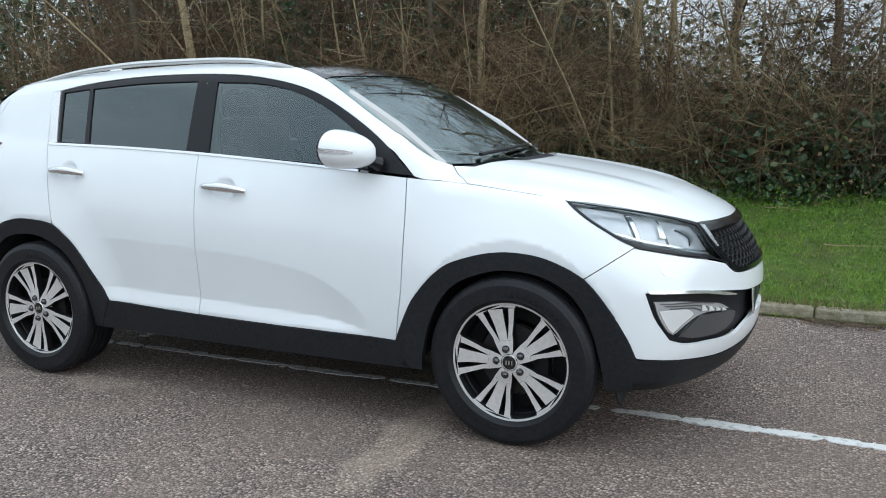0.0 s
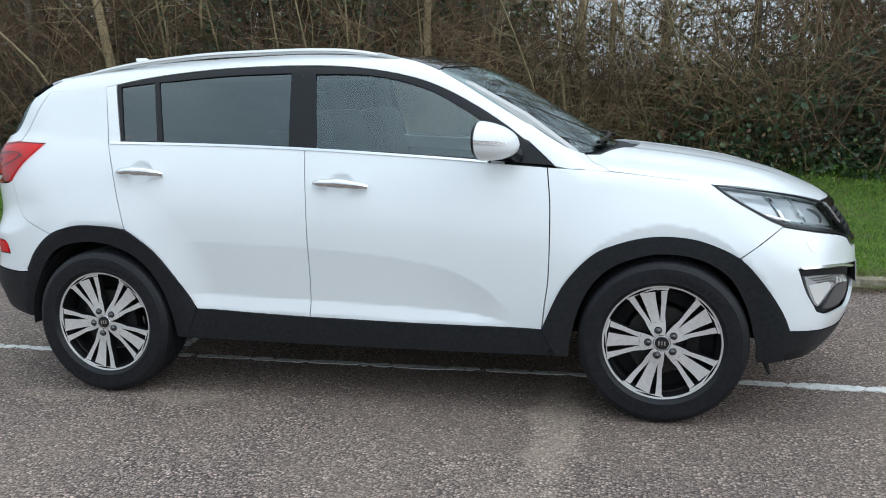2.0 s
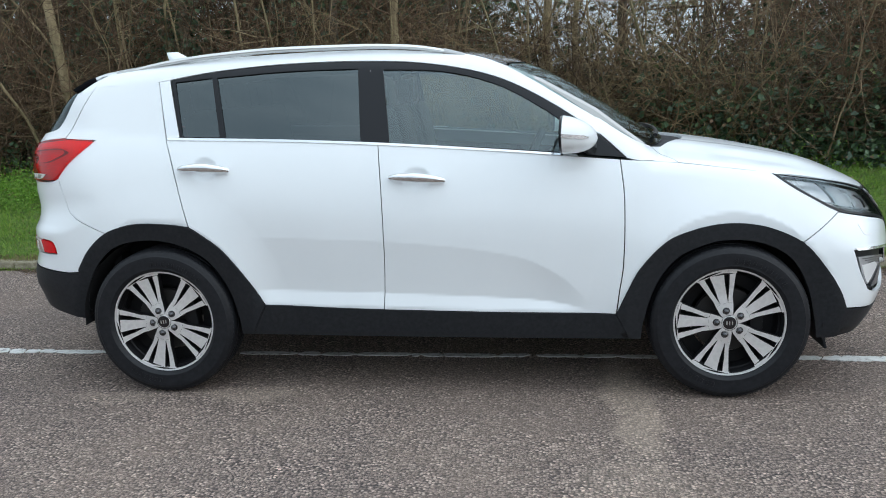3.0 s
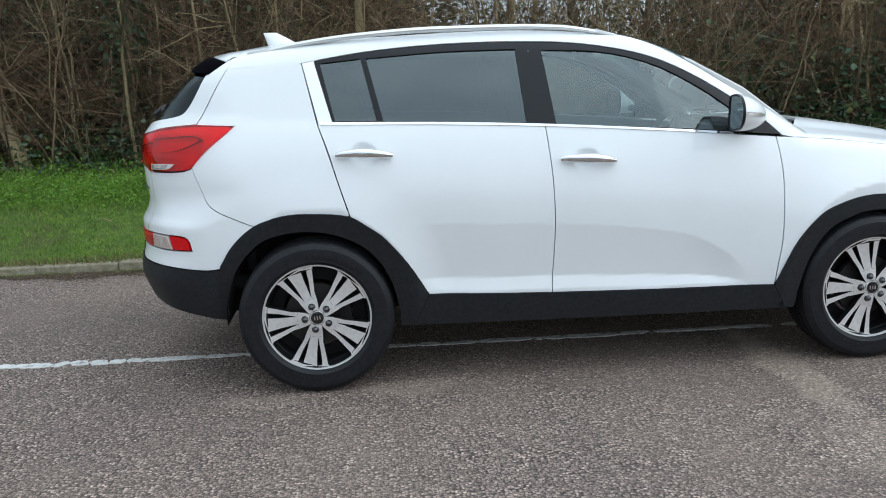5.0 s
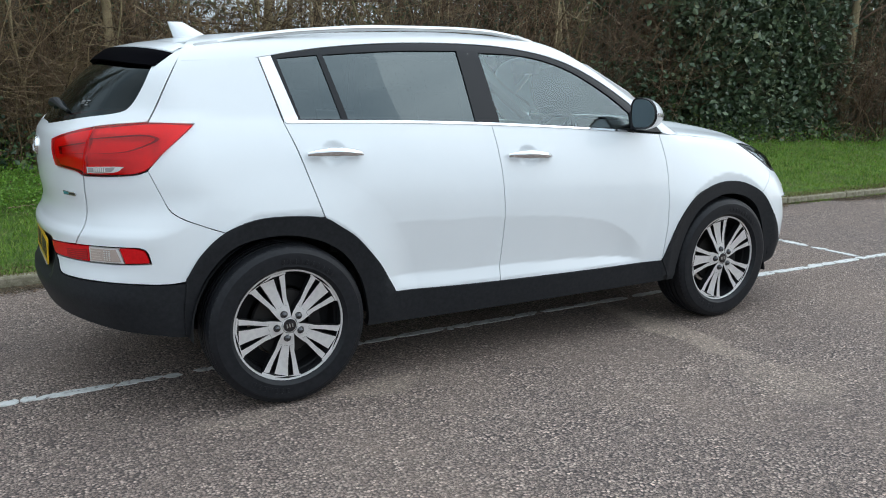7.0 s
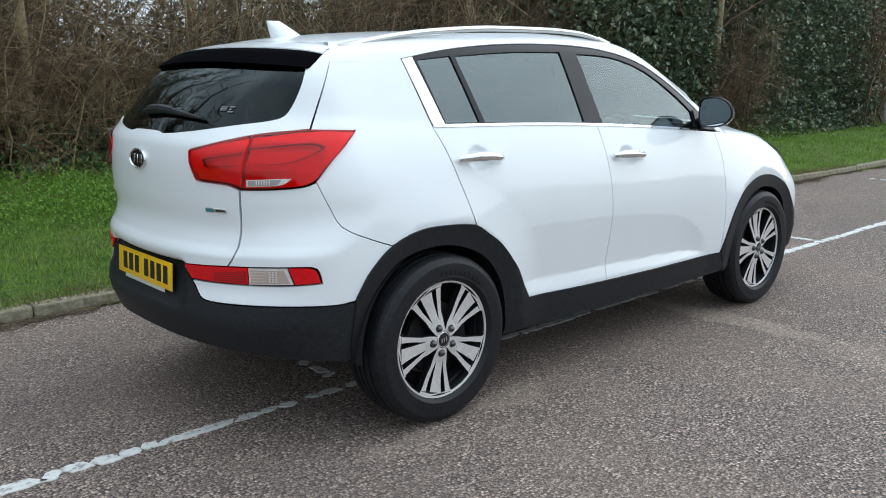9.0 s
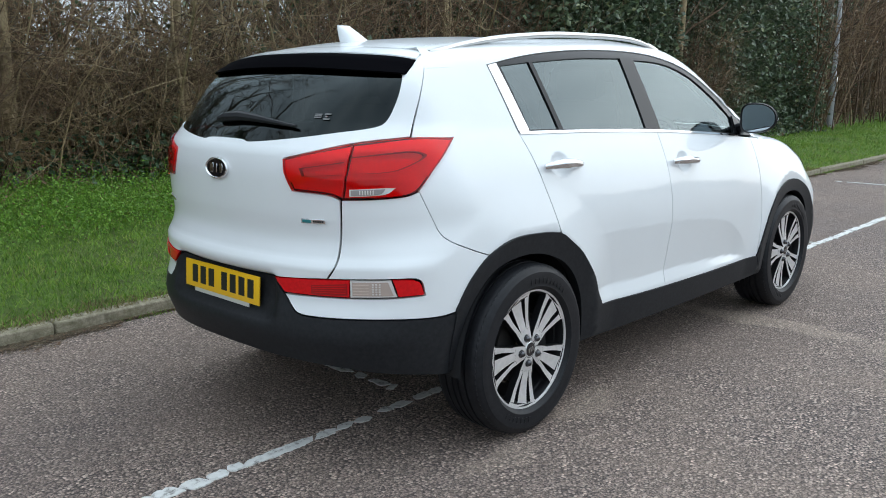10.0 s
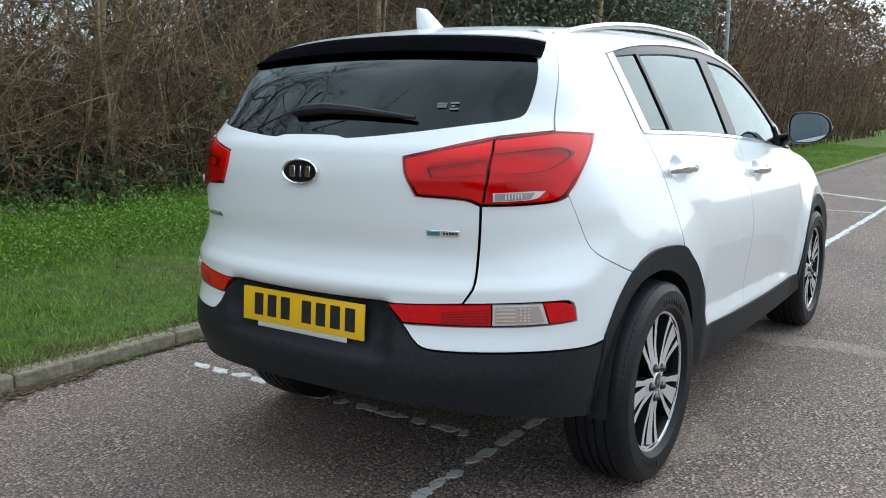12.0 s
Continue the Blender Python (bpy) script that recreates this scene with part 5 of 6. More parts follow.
for left in (False, True):
    strip = panel("bumper_reflector", [sheet("tail", REFL_A, off=0.004, step=0.02), sheet("tail", REFL_C, off=0.004, step=0.02)], RED_STRIP, car, "red reflector strip", left)
    panel("ribbed_lens", [sheet("tail", [(0.800, 0.716, 1), (0.73, 0.722), (0.668, 0.728, 1), (0.668, 0.684, 1), (0.800, 0.683, 1)], off=0.0055, depth=0.002, step=0.02, gap=0)], DEEP_RED, strip, "darker ribbed red lens", left)
    for k in range(4):
        panel("lens_rib", [sheet("tail", [(0.795, 0.713 - 0.007 * k, 1), (0.672, 0.722 - 0.009 * k, 1), (0.672, 0.7195 - 0.009 * k, 1), (0.795, 0.7105 - 0.007 * k, 1)], off=0.007, depth=0.002, gap=0, step=0.03)], RED_STRIP, strip, "", left)
    panel("fog_lens", [sheet("tail", REFL_B, off=0.004, step=0.02)], PALE_FRAME, strip, "clear ribbed lens", left)
    panel("lens_inside", [sheet("tail", [(0.650, 0.734, 1), (0.532, 0.735, 1), (0.514, 0.686, 1), (0.650, 0.685, 1)], off=0.0055, depth=0.002, step=0.02, gap=0)], BROWN_LENS, strip, "brownish inside of the lens", left)
    for k in range(3):
        for q in range(5):
            s0, z0 = 0.556 + 0.011 * k, 0.690 + 0.0088 * q
            panel("lens_dot", [sheet("tail", [(s0, z0, 1), (s0 + 0.006, z0, 1), (s0 + 0.006, z0 + 0.005, 1), (s0, z0 + 0.005, 1)], off=0.0075, depth=0.002, gap=0, step=0.02)], PALE_FRAME, strip, "", left)
    for k in range(4):
        z0 = 0.691 + 0.011 * k
        panel("lens_rib", [sheet("tail", [(0.648, z0, 1), (0.595, z0, 1), (0.595, z0 + 0.003, 1), (0.648, z0 + 0.003, 1)], off=0.007, depth=0.002, gap=0, step=0.03)], AMBER_TINT, strip, "", left)

# nose
HEAD = [(0.067, 1.008, 1), (0.22, 0.988), (0.387, 0.967), (0.55, 0.943), (0.71, 0.910, 1), (0.735, 0.84), (0.80, 0.755, 1), (0.66, 0.785), (0.538, 0.804), (0.353, 0.840), (0.22, 0.908), (0.13, 0.962)]
RIM = [(0.09, 1.0035, 1), (0.22, 0.9855), (0.387, 0.9625), (0.55, 0.9350), (0.696, 0.9000, 1), (0.716, 0.84), (0.782, 0.765, 1), (0.66, 0.794), (0.538, 0.814), (0.360, 0.850), (0.228, 0.916), (0.15, 0.962)]
for left in (False, True):
    lamp = panel("headlight", [sheet("nose", HEAD, off=-0.055, depth=0)], HOUSING, car, "clear headlight with dark inner housing", left)
    panel("reflector", [sheet("nose", [(0.10, 1.004, 1), (0.27, 0.984), (0.345, 0.973, 1), (0.372, 0.864, 1), (0.29, 0.882), (0.22, 0.920)], off=-0.024)], HEAD_BOWL, lamp, "bright silver reflector", left)
    panel("divider", [sheet("nose", [(0.350, 0.963, 1), (0.376, 0.959, 1), (0.398, 0.862, 1), (0.378, 0.866, 1)], off=-0.018)], CHROME, lamp, "", left)
    panel("bezel", [sheet("nose", [(0.380, 0.969, 1), (0.505, 0.953, 1), (0.518, 0.842, 1), (0.402, 0.857, 1)], off=-0.028)], HEAD_BOWL, lamp, "grey silver bezel", left)
    panel("divider", [sheet("nose", [(0.478, 0.928, 1), (0.505, 0.923, 1), (0.512, 0.868, 1), (0.480, 0.872, 1)], off=-0.014)], LAMP_CLEAR, lamp, "", left)
    panel("reflector", [sheet("nose", [(0.512, 0.950, 1), (0.695, 0.916, 1), (0.755, 0.786, 1), (0.66, 0.802), (0.53, 0.835, 1)], off=-0.028)], HEAD_BOWL, lamp, "bright silver reflector", left)
    panel("bezel", [sheet("nose", [(0.575, 0.905, 1), (0.640, 0.893), (0.665, 0.860), (0.630, 0.838), (0.640, 0.865), (0.615, 0.884)], off=-0.020, step=0.015)], HEAD_SHADE, lamp, "dark curved bezel", left)
    panel("divider", [sheet("nose", [(0.30, 0.893, 1), (0.40, 0.866), (0.55, 0.838), (0.73, 0.806, 1), (0.73, 0.801, 1), (0.55, 0.832), (0.40, 0.860), (0.30, 0.887, 1)], off=-0.010, depth=0.004, step=0.02, gap=0)], CHROME, lamp, "", left)
    panel("trim", [sheet("nose", [(0.20, 0.925, 1), (0.30, 0.868), (0.36, 0.850), (0.54, 0.818), (0.66, 0.797), (0.76, 0.775, 1), (0.74, 0.793, 1), (0.66, 0.808), (0.54, 0.832), (0.36, 0.866), (0.30, 0.884)], off=-0.012)], FRAME_BLACK, lamp, "", left)
    panel("rim", [sheet("nose", HEAD, [RIM], off=0.0025, depth=0.006, step=0.02, gap=0.0015)], FRAME_BLACK, lamp, "black headlight edge", left)
    panel("lens", [sheet("nose", HEAD, off=0.001, depth=0, gap=0.002)], LENS_GLASS, lamp, "clear glossy lens", left)
GRILLE = across([(MID, 0.90), (1.0, 0.905), (0.716, 0.907, 1), (0.745, 0.82), (0.803, 0.752, 1), (0.87, 0.709), (1.0, 0.697), (MID, 0.694)])
INSIDE = across([(MID, 0.872), (1.0, 0.876), (0.762, 0.872, 1), (0.79, 0.81), (0.845, 0.750, 1), (0.90, 0.724), (1.0, 0.714), (MID, 0.712)])
grille = panel("grille", [sheet("nose", GRILLE, [INSIDE], off=0.004, depth=0.03)], GLOSS_BLACK, car, "gloss black grille surround")
panel("backing", [sheet("nose", INSIDE, off=-0.04, depth=0, gap=-0.01)], DARK, grille)
ring = outline(INSIDE, 0.03)


def honeycomb():
    """Thin bars of a hexagonal mesh that fills the grille."""
    bm, w, h = bmesh.new(), 0.046, 0.026
    for row in range(8):
        for col in range(-14, 15):
            s, z = MID + (col + 0.5 * (row % 2)) * w, 0.705 + row * h
            cell = [(s - w / 2, z + h * 0.33), (s - w / 2, z - h * 0.33), (s, z - h * 0.66), (s + w / 2, z - h * 0.33)]
            for a, b in zip(cell, cell[1:]):
                mid = np.array([[(a[0] + b[0]) / 2, (a[1] + b[1]) / 2]])
                if inside(mid, ring)[0]:
                    q = lift("nose", [a[0], b[0]], [a[1], b[1]], -0.014)
                    add_tube(bm, q, 0.0045, 4)
    return bm


part("mesh", honeycomb(), FRAME_BLACK, grille, "black honeycomb mesh")
both("grille_side_trim", [sheet("nose", [(0.722, 0.902, 1), (0.758, 0.897, 1), (0.772, 0.855), (0.790, 0.812, 1), (0.772, 0.812, 1), (0.744, 0.85)], off=0.006, step=0.02)], SILVER_PAINT, grille, "silver strip beside the grille")
FOG = [(0.385, 0.672, 1), (0.6, 0.662), (0.86, 0.630), (1.0, 0.613), (MID, 0.60, 1), (MID, 0.50, 1), (1.15, 0.50), (1.0, 0.472), (0.88, 0.442), (0.70, 0.450), (0.56, 0.462), (0.482, 0.489, 1), (0.42, 0.575)]
for left in (False, True):
    fog = panel("fog_light", [sheet("nose", FOG, off=-0.030, gap=-0.014)], BLACK_PLASTIC, car, "front fog light in a black surround", left)
    panel("lens", [sheet("nose", [(0.418, 0.640, 1), (0.534, 0.634), (0.70, 0.606), (0.775, 0.590), (0.850, 0.556, 1), (0.74, 0.562), (0.635, 0.563), (0.565, 0.536), (0.500, 0.500), (0.478, 0.515), (0.44, 0.575)], off=-0.014, step=0.02)], HEAD_BOWL, fog, "clear fog light lens", left)
    panel("reflector", [sheet("nose", [(0.440, 0.602, 1), (0.560, 0.600), (0.600, 0.575), (0.545, 0.540), (0.500, 0.508, 1), (0.482, 0.522), (0.452, 0.572)], off=-0.012, depth=0.004, step=0.015)], BOWL_BRIGHT, fog, "bright fan-shaped reflector", left)
    for k in range(3):
        panel("shade_line", [sheet("nose", [(0.442 + 0.02 * k, 0.632 - 0.011 * k, 1), (0.60, 0.622 - 0.011 * k), (0.72 - 0.04 * k, 0.601 - 0.009 * k, 1), (0.72 - 0.04 * k, 0.597 - 0.009 * k, 1), (0.60, 0.617 - 0.011 * k), (0.442 + 0.02 * k, 0.628 - 0.011 * k, 1)], off=-0.011, depth=0.002, gap=0, step=0.02)], HEAD_SHADE, fog, "", left)
    for k in range(4):
        s0 = 0.645 + 0.046 * k
        panel("light_strip", [sheet("nose", [(s0, 0.603 - 0.011 * k, 1), (s0 + 0.012, 0.600 - 0.011 * k, 1), (s0 + 0.030, 0.577 - 0.007 * k, 1), (s0 - 0.004, 0.579 - 0.007 * k, 1)], off=-0.008, depth=0.004, gap=0)], BOWL_BRIGHT, fog, "small white light chip", left)
    panel("rib", [sheet("nose", [(0.640, 0.566, 1), (0.668, 0.560, 1), (0.562, 0.497, 1), (0.520, 0.490, 1)], off=-0.009, depth=0.008, gap=0, step=0.02)], HEAD_SHADE, fog, "dark grey slanting rib", left)
    panel("blade", [sheet("nose", [(0.565, 0.530, 1), (0.650, 0.558), (0.86, 0.548, 1), (0.92, 0.530), (0.90, 0.49), (0.80, 0.462), (0.62, 0.468), (0.525, 0.490, 1)], off=-0.018, step=0.02)], HEAD_SHADE, fog, "dark grey lower blade", left)
    panel("chrome_strip", [sheet("nose", [(0.388, 0.682, 1), (0.510, 0.680), (0.65, 0.664), (0.80, 0.636), (0.90, 0.610, 1), (0.80, 0.620), (0.65, 0.648), (0.510, 0.664), (0.400, 0.669, 1)], off=0.008, depth=0.012, step=0.02)], SILVER_PAINT, fog, "thin chrome strip", left)
    panel("washer_cap", [sheet("nose", [(0.449, 0.778, 1), (0.463, 0.741), (0.515, 0.732, 1), (0.515, 0.728, 1), (0.459, 0.737), (0.445, 0.778, 1)], off=0.0016, depth=0.002, gap=0, step=0.015)], RIM_SILVER, fog, "", left)


def spoke():
    """One of five spokes: a broad blade and two thin arms, parted by two slots that close at hub and rim."""
    bm = bmesh.new()

    def face(r):
        return -0.0945 + 0.007 * math.sin(math.pi * min(max((r - 0.05) / 0.19, 0), 1)) ** 0.8

    def blade(a0, a1, r0, r1, n=8):
        """Between the angles a0(r) and a1(r)."""
        rows = []
        for i in range(n + 1):
            r = r0 + (r1 - r0) * i / n
            rows.append([(r * math.cos(t), face(r), r * math.sin(t)) for t in (radians(a0(r) + (a1(r) - a0(r)) * k / 3) for k in range(4))])
        front = [[bm.verts.new(p) for p in row] for row in rows]
        back = [[bm.verts.new((p[0], p[1] + 0.034, p[2])) for p in (row[0], row[-1])] for row in rows]
        for i in range(n):
            for k in range(3):
                bm.faces.new((front[i][k], front[i][k + 1], front[i + 1][k + 1], front[i + 1][k]))
            bm.faces.new((front[i][0], front[i + 1][0], back[i + 1][0], back[i][0])).material_index = 1
            bm.faces.new((front[i][3], back[i][1], back[i + 1][1], front[i + 1][3])).material_index = 1
        bm.faces.new((*front[0][::-1], back[0][0], back[0][1])).material_index = 1
        bm.faces.new((*front[n], back[n][1], back[n][0])).material_index = 1

    def edge(r):
        return 36 - 15 * min(1, max(0, (r - 0.045) / 0.075)) ** 0.6

    def slot(r, a):
        return 10.8 + (a - 10.8) * min(1, max(0, (r - 0.092) / 0.075)) ** 0.7

    blade(lambda r: -edge(r), edge, 0.036, 0.092, 4)
    blade(lambda r: -slot(r, 8.0), lambda r: slot(r, 8.0), 0.092, 0.230, 10)
    blade(lambda r: slot(r, 14.3), edge, 0.092, 0.230, 10)
    blade(lambda r: -edge(r), lambda r: -slot(r, 14.3), 0.092, 0.230, 10)
    blade(lambda r: -edge(r) - 1.0, lambda r: edge(r) + 1.0, 0.230, 0.2395, 2)
    return bm


def make_wheel():
    wheel = new("wheel")
    bm = bmesh.new()
    add_spin(bm, [(0.243, -0.088), (0.2478, -0.098), (0.2560, -0.1085), (0.264, -0.1145), (0.269, -0.1135), (0.300, -0.1185), (0.322, -0.116), (0.326, -0.112), (0.334, -0.110), (0.346, -0.098), (0.352, -0.080), (0.353, -0.055), (0.346, -0.054), (0.346, -0.046), (0.354, -0.045), (0.355, -0.02), (0.347, -0.019), (0.347, -0.010), (0.355, -0.009),
                  (0.355, 0.009), (0.347, 0.010), (0.347, 0.019), (0.355, 0.02), (0.354, 0.045), (0.346, 0.046), (0.346, 0.054), (0.353, 0.055), (0.352, 0.080), (0.346, 0.098), (0.330, 0.112), (0.300, 0.1185), (0.264, 0.114), (0.247, 0.104), (0.243, 0.088)], 96)
    tyre = part("tyre", bm, RUBBER, wheel, "black rubber road tyre", sharp=35)
    bm = bmesh.new()
    for k in range(90):
        t = k * 2 * math.pi / 90
        for y in (-0.089, 0.089):
            add_box(bm, (0.012, 0.022, 0.017), (0.3412 * math.cos(t), y, 0.3412 * math.sin(t)), 0.002, Matrix.Rotation(-t, 4, "Y"), 1)
    tagged(part("tread_block", bm, RUBBER, tyre), kind="stuff")
    bm = bmesh.new()
    for start, count in ((40, 10), (225, 7)):
        for k in range(count):
            t = radians(start + k * 5.2)
            add_box(bm, (0.022, 0.0025, 0.012), (0.288 * math.cos(t), -0.1178, 0.288 * math.sin(t)), 0.001, Matrix.Rotation(-t, 4, "Y"), 1)
    tagged(part("raised_marking", bm, FRAME_BLACK, tyre, "plain raised bars on the sidewall"), kind="stuff")
    bm = bmesh.new()
    add_spin(bm, [(0.232, 0.10), (0.216, 0.06), (0.216, -0.03), (0.224, -0.040), (0.224, -0.046), (0.230, -0.052), (0.230, -0.074), (0.2375, -0.090)], 72)
    add_spin(bm, [(0.16, 0.0), (0.216, 0.0)], 48)
    part("barrel", bm, RIM_BLACK, wheel, "black inner rim")
    bm = bmesh.new()
    add_spin(bm, [(0.03, -0.036), (0.145, -0.036), (0.148, -0.030), (0.148, -0.012), (0.03, -0.012)], 48)
    part("brake_disc", bm, DISC, wheel, "dark steel brake disc")
    bm = bmesh.new()
    add_box(bm, (0.06, 0.06, 0.15), (0.125, -0.03, 0.0), 0.012)
    part("brake_caliper", bm, RIM_BLACK, wheel)
    bm = bmesh.new()
    add_spin(bm, [(0.2385, -0.080), (0.2385, -0.0935), (0.2395, -0.0948), (0.2465, -0.0962), (0.2475, -0.0950), (0.2470, -0.0880)], 96)
    part("rim_edge", bm, RIM_SILVER, wheel, "machined silver rim edge")
    proto = None
    for k in range(5):
        a = radians(106 + 72 * k)
        if proto is None:
            proto = part("spoke", spoke(), MACHINED, wheel, "machined silver and black spoke")
            proto.data.materials.append(RIM_BLACK)
            ob = proto
        else:
            ob = new("spoke", proto.data)
            ob.parent = wheel
            ob["label"] = proto["label"]
        ob.matrix_basis = Matrix.Rotation(-a, 4, "Y")
        bm = bmesh.new()
        add_spin(bm, [(0.001, -0.1095), (0.007, -0.1085), (0.0115, -0.104), (0.013, -0.098), (0.0135, -0.094)], 18)
        add_spin(bm, [(0.0135, -0.0945), (0.0165, -0.0945), (0.0170, -0.089), (0.0170, -0.070)], 18)
        nut = part("wheel_nut", bm, NUT_METAL, wheel, "dark chrome domed wheel nut")
        nut.matrix_basis = Matrix.Translation((0.056 * math.cos(a), 0, 0.056 * math.sin(a)))
    bm = bmesh.new()
    add_spin(bm, [(0.032, -0.060), (0.0345, -0.092), (0.031, -0.0965), (0.029, -0.0965)], 32)
    part("cap_ring", bm, MACHINED, wheel)
    bm = bmesh.new()
    add_spin(bm, [(0.001, -0.0985), (0.020, -0.098), (0.029, -0.0955), (0.030, -0.08)], 32)
    cap = part("centre_cap", bm, GLOSS_BLACK, wheel, "gloss black centre cap")
    bm = bmesh.new()
    for dx in (-0.012, 0, 0.012):
        add_box(bm, (0.005, 0.002, 0.017), (dx, -0.0988, 0))
    part("emblem", bm, SILVER, cap, "plain silver bars")
    return wheel


first = make_wheel()
first.parent = car
for i, (x, y, rolled, turn) in enumerate(((1.32, -0.765, 0, 0), (-1.32, -0.765, -8, 0), (1.32, 0.765, 20, 180), (-1.32, 0.765, 45, 180))):
    m = pose(x, y, 0.355, 0, rolled, turn)
    if i == 0:
        first.matrix_basis = m
    else:
        copy_thing(first, m)

# what closes the car from below and inside
bm = bmesh.new()
add_box(bm, (3.5, 1.16, 0.12), (0.05, 0, 0.36), 0.04)
add_box(bm, (1.70, 1.60, 0.12), (0.0, 0, 0.37), 0.03)
part("underbody", bm, DARK, car, "dark underbody")
for x in (1.32, -1.32):
    for side in (-1, 1):
        bm = bmesh.new()
        rows = []
        for i in range(25):
            t = radians(-4 + 188 * i / 24)
            rows.append([bm.verts.new((x + 0.405 * math.cos(t), side * y, 0.36 + 0.405 * math.sin(t))) for y in (0.845, 0.58)])
        for a, b in zip(rows, rows[1:]):
            bm.faces.new((a[0], a[1], b[1], b[0]))
        bm.faces.new([r[1] for r in rows])
        part("wheel_well", bm, DARK, car, "dark wheel well liner")
both("inner_panel", [sheet("side", [(-1.20, 1.19, 1), (0.80, 1.06, 1), (0.83, 0.30, 1), (-0.86, 0.30, 1), (-1.16, 0.86, 1)], off=-0.07, step=0.08, depth=0)], DARK, car, "dark door lining")
bm = bmesh.new()
add_box(bm, (0.36, 1.36, 0.26), (0.86, 0, 0.90), 0.06)
add_box(bm, (0.22, 1.30, 0.10), (0.66, 0, 1.00), 0.04)
part("dashboard", bm, LEATHER, car, "dark dashboard")
bm = bmesh.new()
add_box(bm, (2.6, 1.40, 0.06), (-0.7, 0, 0.50), 0.02)
add_box(bm, (0.05, 1.34, 0.55), (-1.62, 0, 0.82), 0.02)
part("cabin_floor", bm, DARK, car, "dark cabin floor and load bay")


def seat(x, y, width, name, rests=(0,)):
    bm = bmesh.new()
    add_box(bm, (0.50, width, 0.18), (x + 0.22, y, 0.68), 0.06)
    cushion = part(name, bm, LEATHER, car, "dark leather seat")
    bm = bmesh.new()
    add_box(bm, (0.16, width, 0.66), (x - 0.08, y, 1.02), 0.06, Matrix.Rotation(radians(-12), 4, "Y"))
    part("backrest", bm, LEATHER, cushion)
    for dy in rests:
        bm = bmesh.new()
        add_box(bm, (0.10, 0.26, 0.17), (x - 0.17, y + dy, 1.40), 0.045, Matrix.Rotation(radians(-8), 4, "Y"))
        part("headrest", bm, LEATHER, cushion)


seat(-0.12, -0.37, 0.50, "front_seat")
seat(-0.12, 0.37, 0.50, "front_seat")
seat(-1.02, 0.0, 1.30, "rear_seat", (-0.40, 0.0, 0.40))
bm = bmesh.new()
wheel_at = Matrix.Translation((0.42, -0.37, 1.03)) @ Matrix.Rotation(radians(-65), 4, "Y")
add_tube(bm, [wheel_at @ Vector((0.185 * math.cos(t), 0.185 * math.sin(t), 0)) for t in (2 * math.pi * i / 28 for i in range(28))], 0.017, 8, True)
for t in (90, 210, 330):
    add_tube(bm, [wheel_at @ Vector((0.05 * math.cos(radians(t)), 0.05 * math.sin(radians(t)), 0)), wheel_at @ Vector((0.18 * math.cos(radians(t)), 0.18 * math.sin(radians(t)), 0))], 0.016, 6)
add_tube(bm, [wheel_at @ Vector((0, 0, 0.01)), wheel_at @ Vector((0, 0, -0.16))], [0.075, 0.05], 16)
part("steering_wheel", bm, LEATHER, car, "dark steering wheel")
for side in (-1, 1):
    bm = bmesh.new()
    add_tube(bm, [(-0.30, side * 0.60, 1.50), (-0.29, side * 0.66, 1.25), (-0.27, side * 0.68, 1.0)], 0.045, 8)
    part("pillar_lining", bm, LIGHT_CLOTH, car, "pale pillar lining")
    bm = bmesh.new()
    add_tube(bm, [(0.22, side * 0.54, 1.525), (0.48, side * 0.585, 1.42), (0.72, side * 0.630, 1.285), (0.94, side * 0.650, 1.12)], 0.035, 8)
    part("pillar_lining", bm, LIGHT_CLOTH, car, "pale pillar lining")
bm = bmesh.new()
add_box(bm, (0.06, 0.24, 0.075), (0.50, 0, 1.44), 0.02)
part("rear_view_mirror", bm, FRAME_BLACK, car)


# what is fixed to the body
def door_handle(door, x0, x1, z0, z1, left, lock):
    n, bm = 13, bmesh.new()
    xs, zs = np.linspace(x0, x1, n), np.linspace(z0, z1, n)
    t = np.linspace(0, 1, n)
    line = lift("side", xs, np.clip(zs, 0, 9), 0.012 + 0.026 * np.sin(math.pi * np.clip(t * 1.04 - 0.02, 0, 1)) ** 0.5)
    flat = lift("side", np.array([x0, x1]), np.array([z0, z1]))
    line[:, 1] = np.minimum(line[:, 1], np.linspace(flat[0, 1], flat[1, 1], n) - 0.010 - 0.022 * np.sin(math.pi * t) ** 0.5)
    if left:
        line = line * (1, -1, 1)
    add_tube(bm, line, [0.005 + 0.0135 * math.sin(math.pi * min(max(0.06 + 0.88 * q, 0), 1)) ** 0.7 for q in t], 12)
    for v in bm.verts:
        middle = z0 + (z1 - z0) * (v.co.x - x0) / (x1 - x0)
        v.co.z = middle + (v.co.z - middle) * 1.2
    h = part("door_handle", bm, CHROME, door, "chrome pull handle")
    if lock:
        bm = bmesh.new()
        p = Vector(line[1])
        add_tube(bm, [p, p + Vector((0, -0.010 if not left else 0.010, 0))], 0.008, 12)
        part("lock", bm, SILVER, door, "key lock")


for left in (0, 1):
    door_handle(doors_front[left], -0.193, 0.055, 1.026, 1.010, left, True)
    door_handle(doors_rear[left], -1.195, -0.950, 1.078, 1.069, left, False)


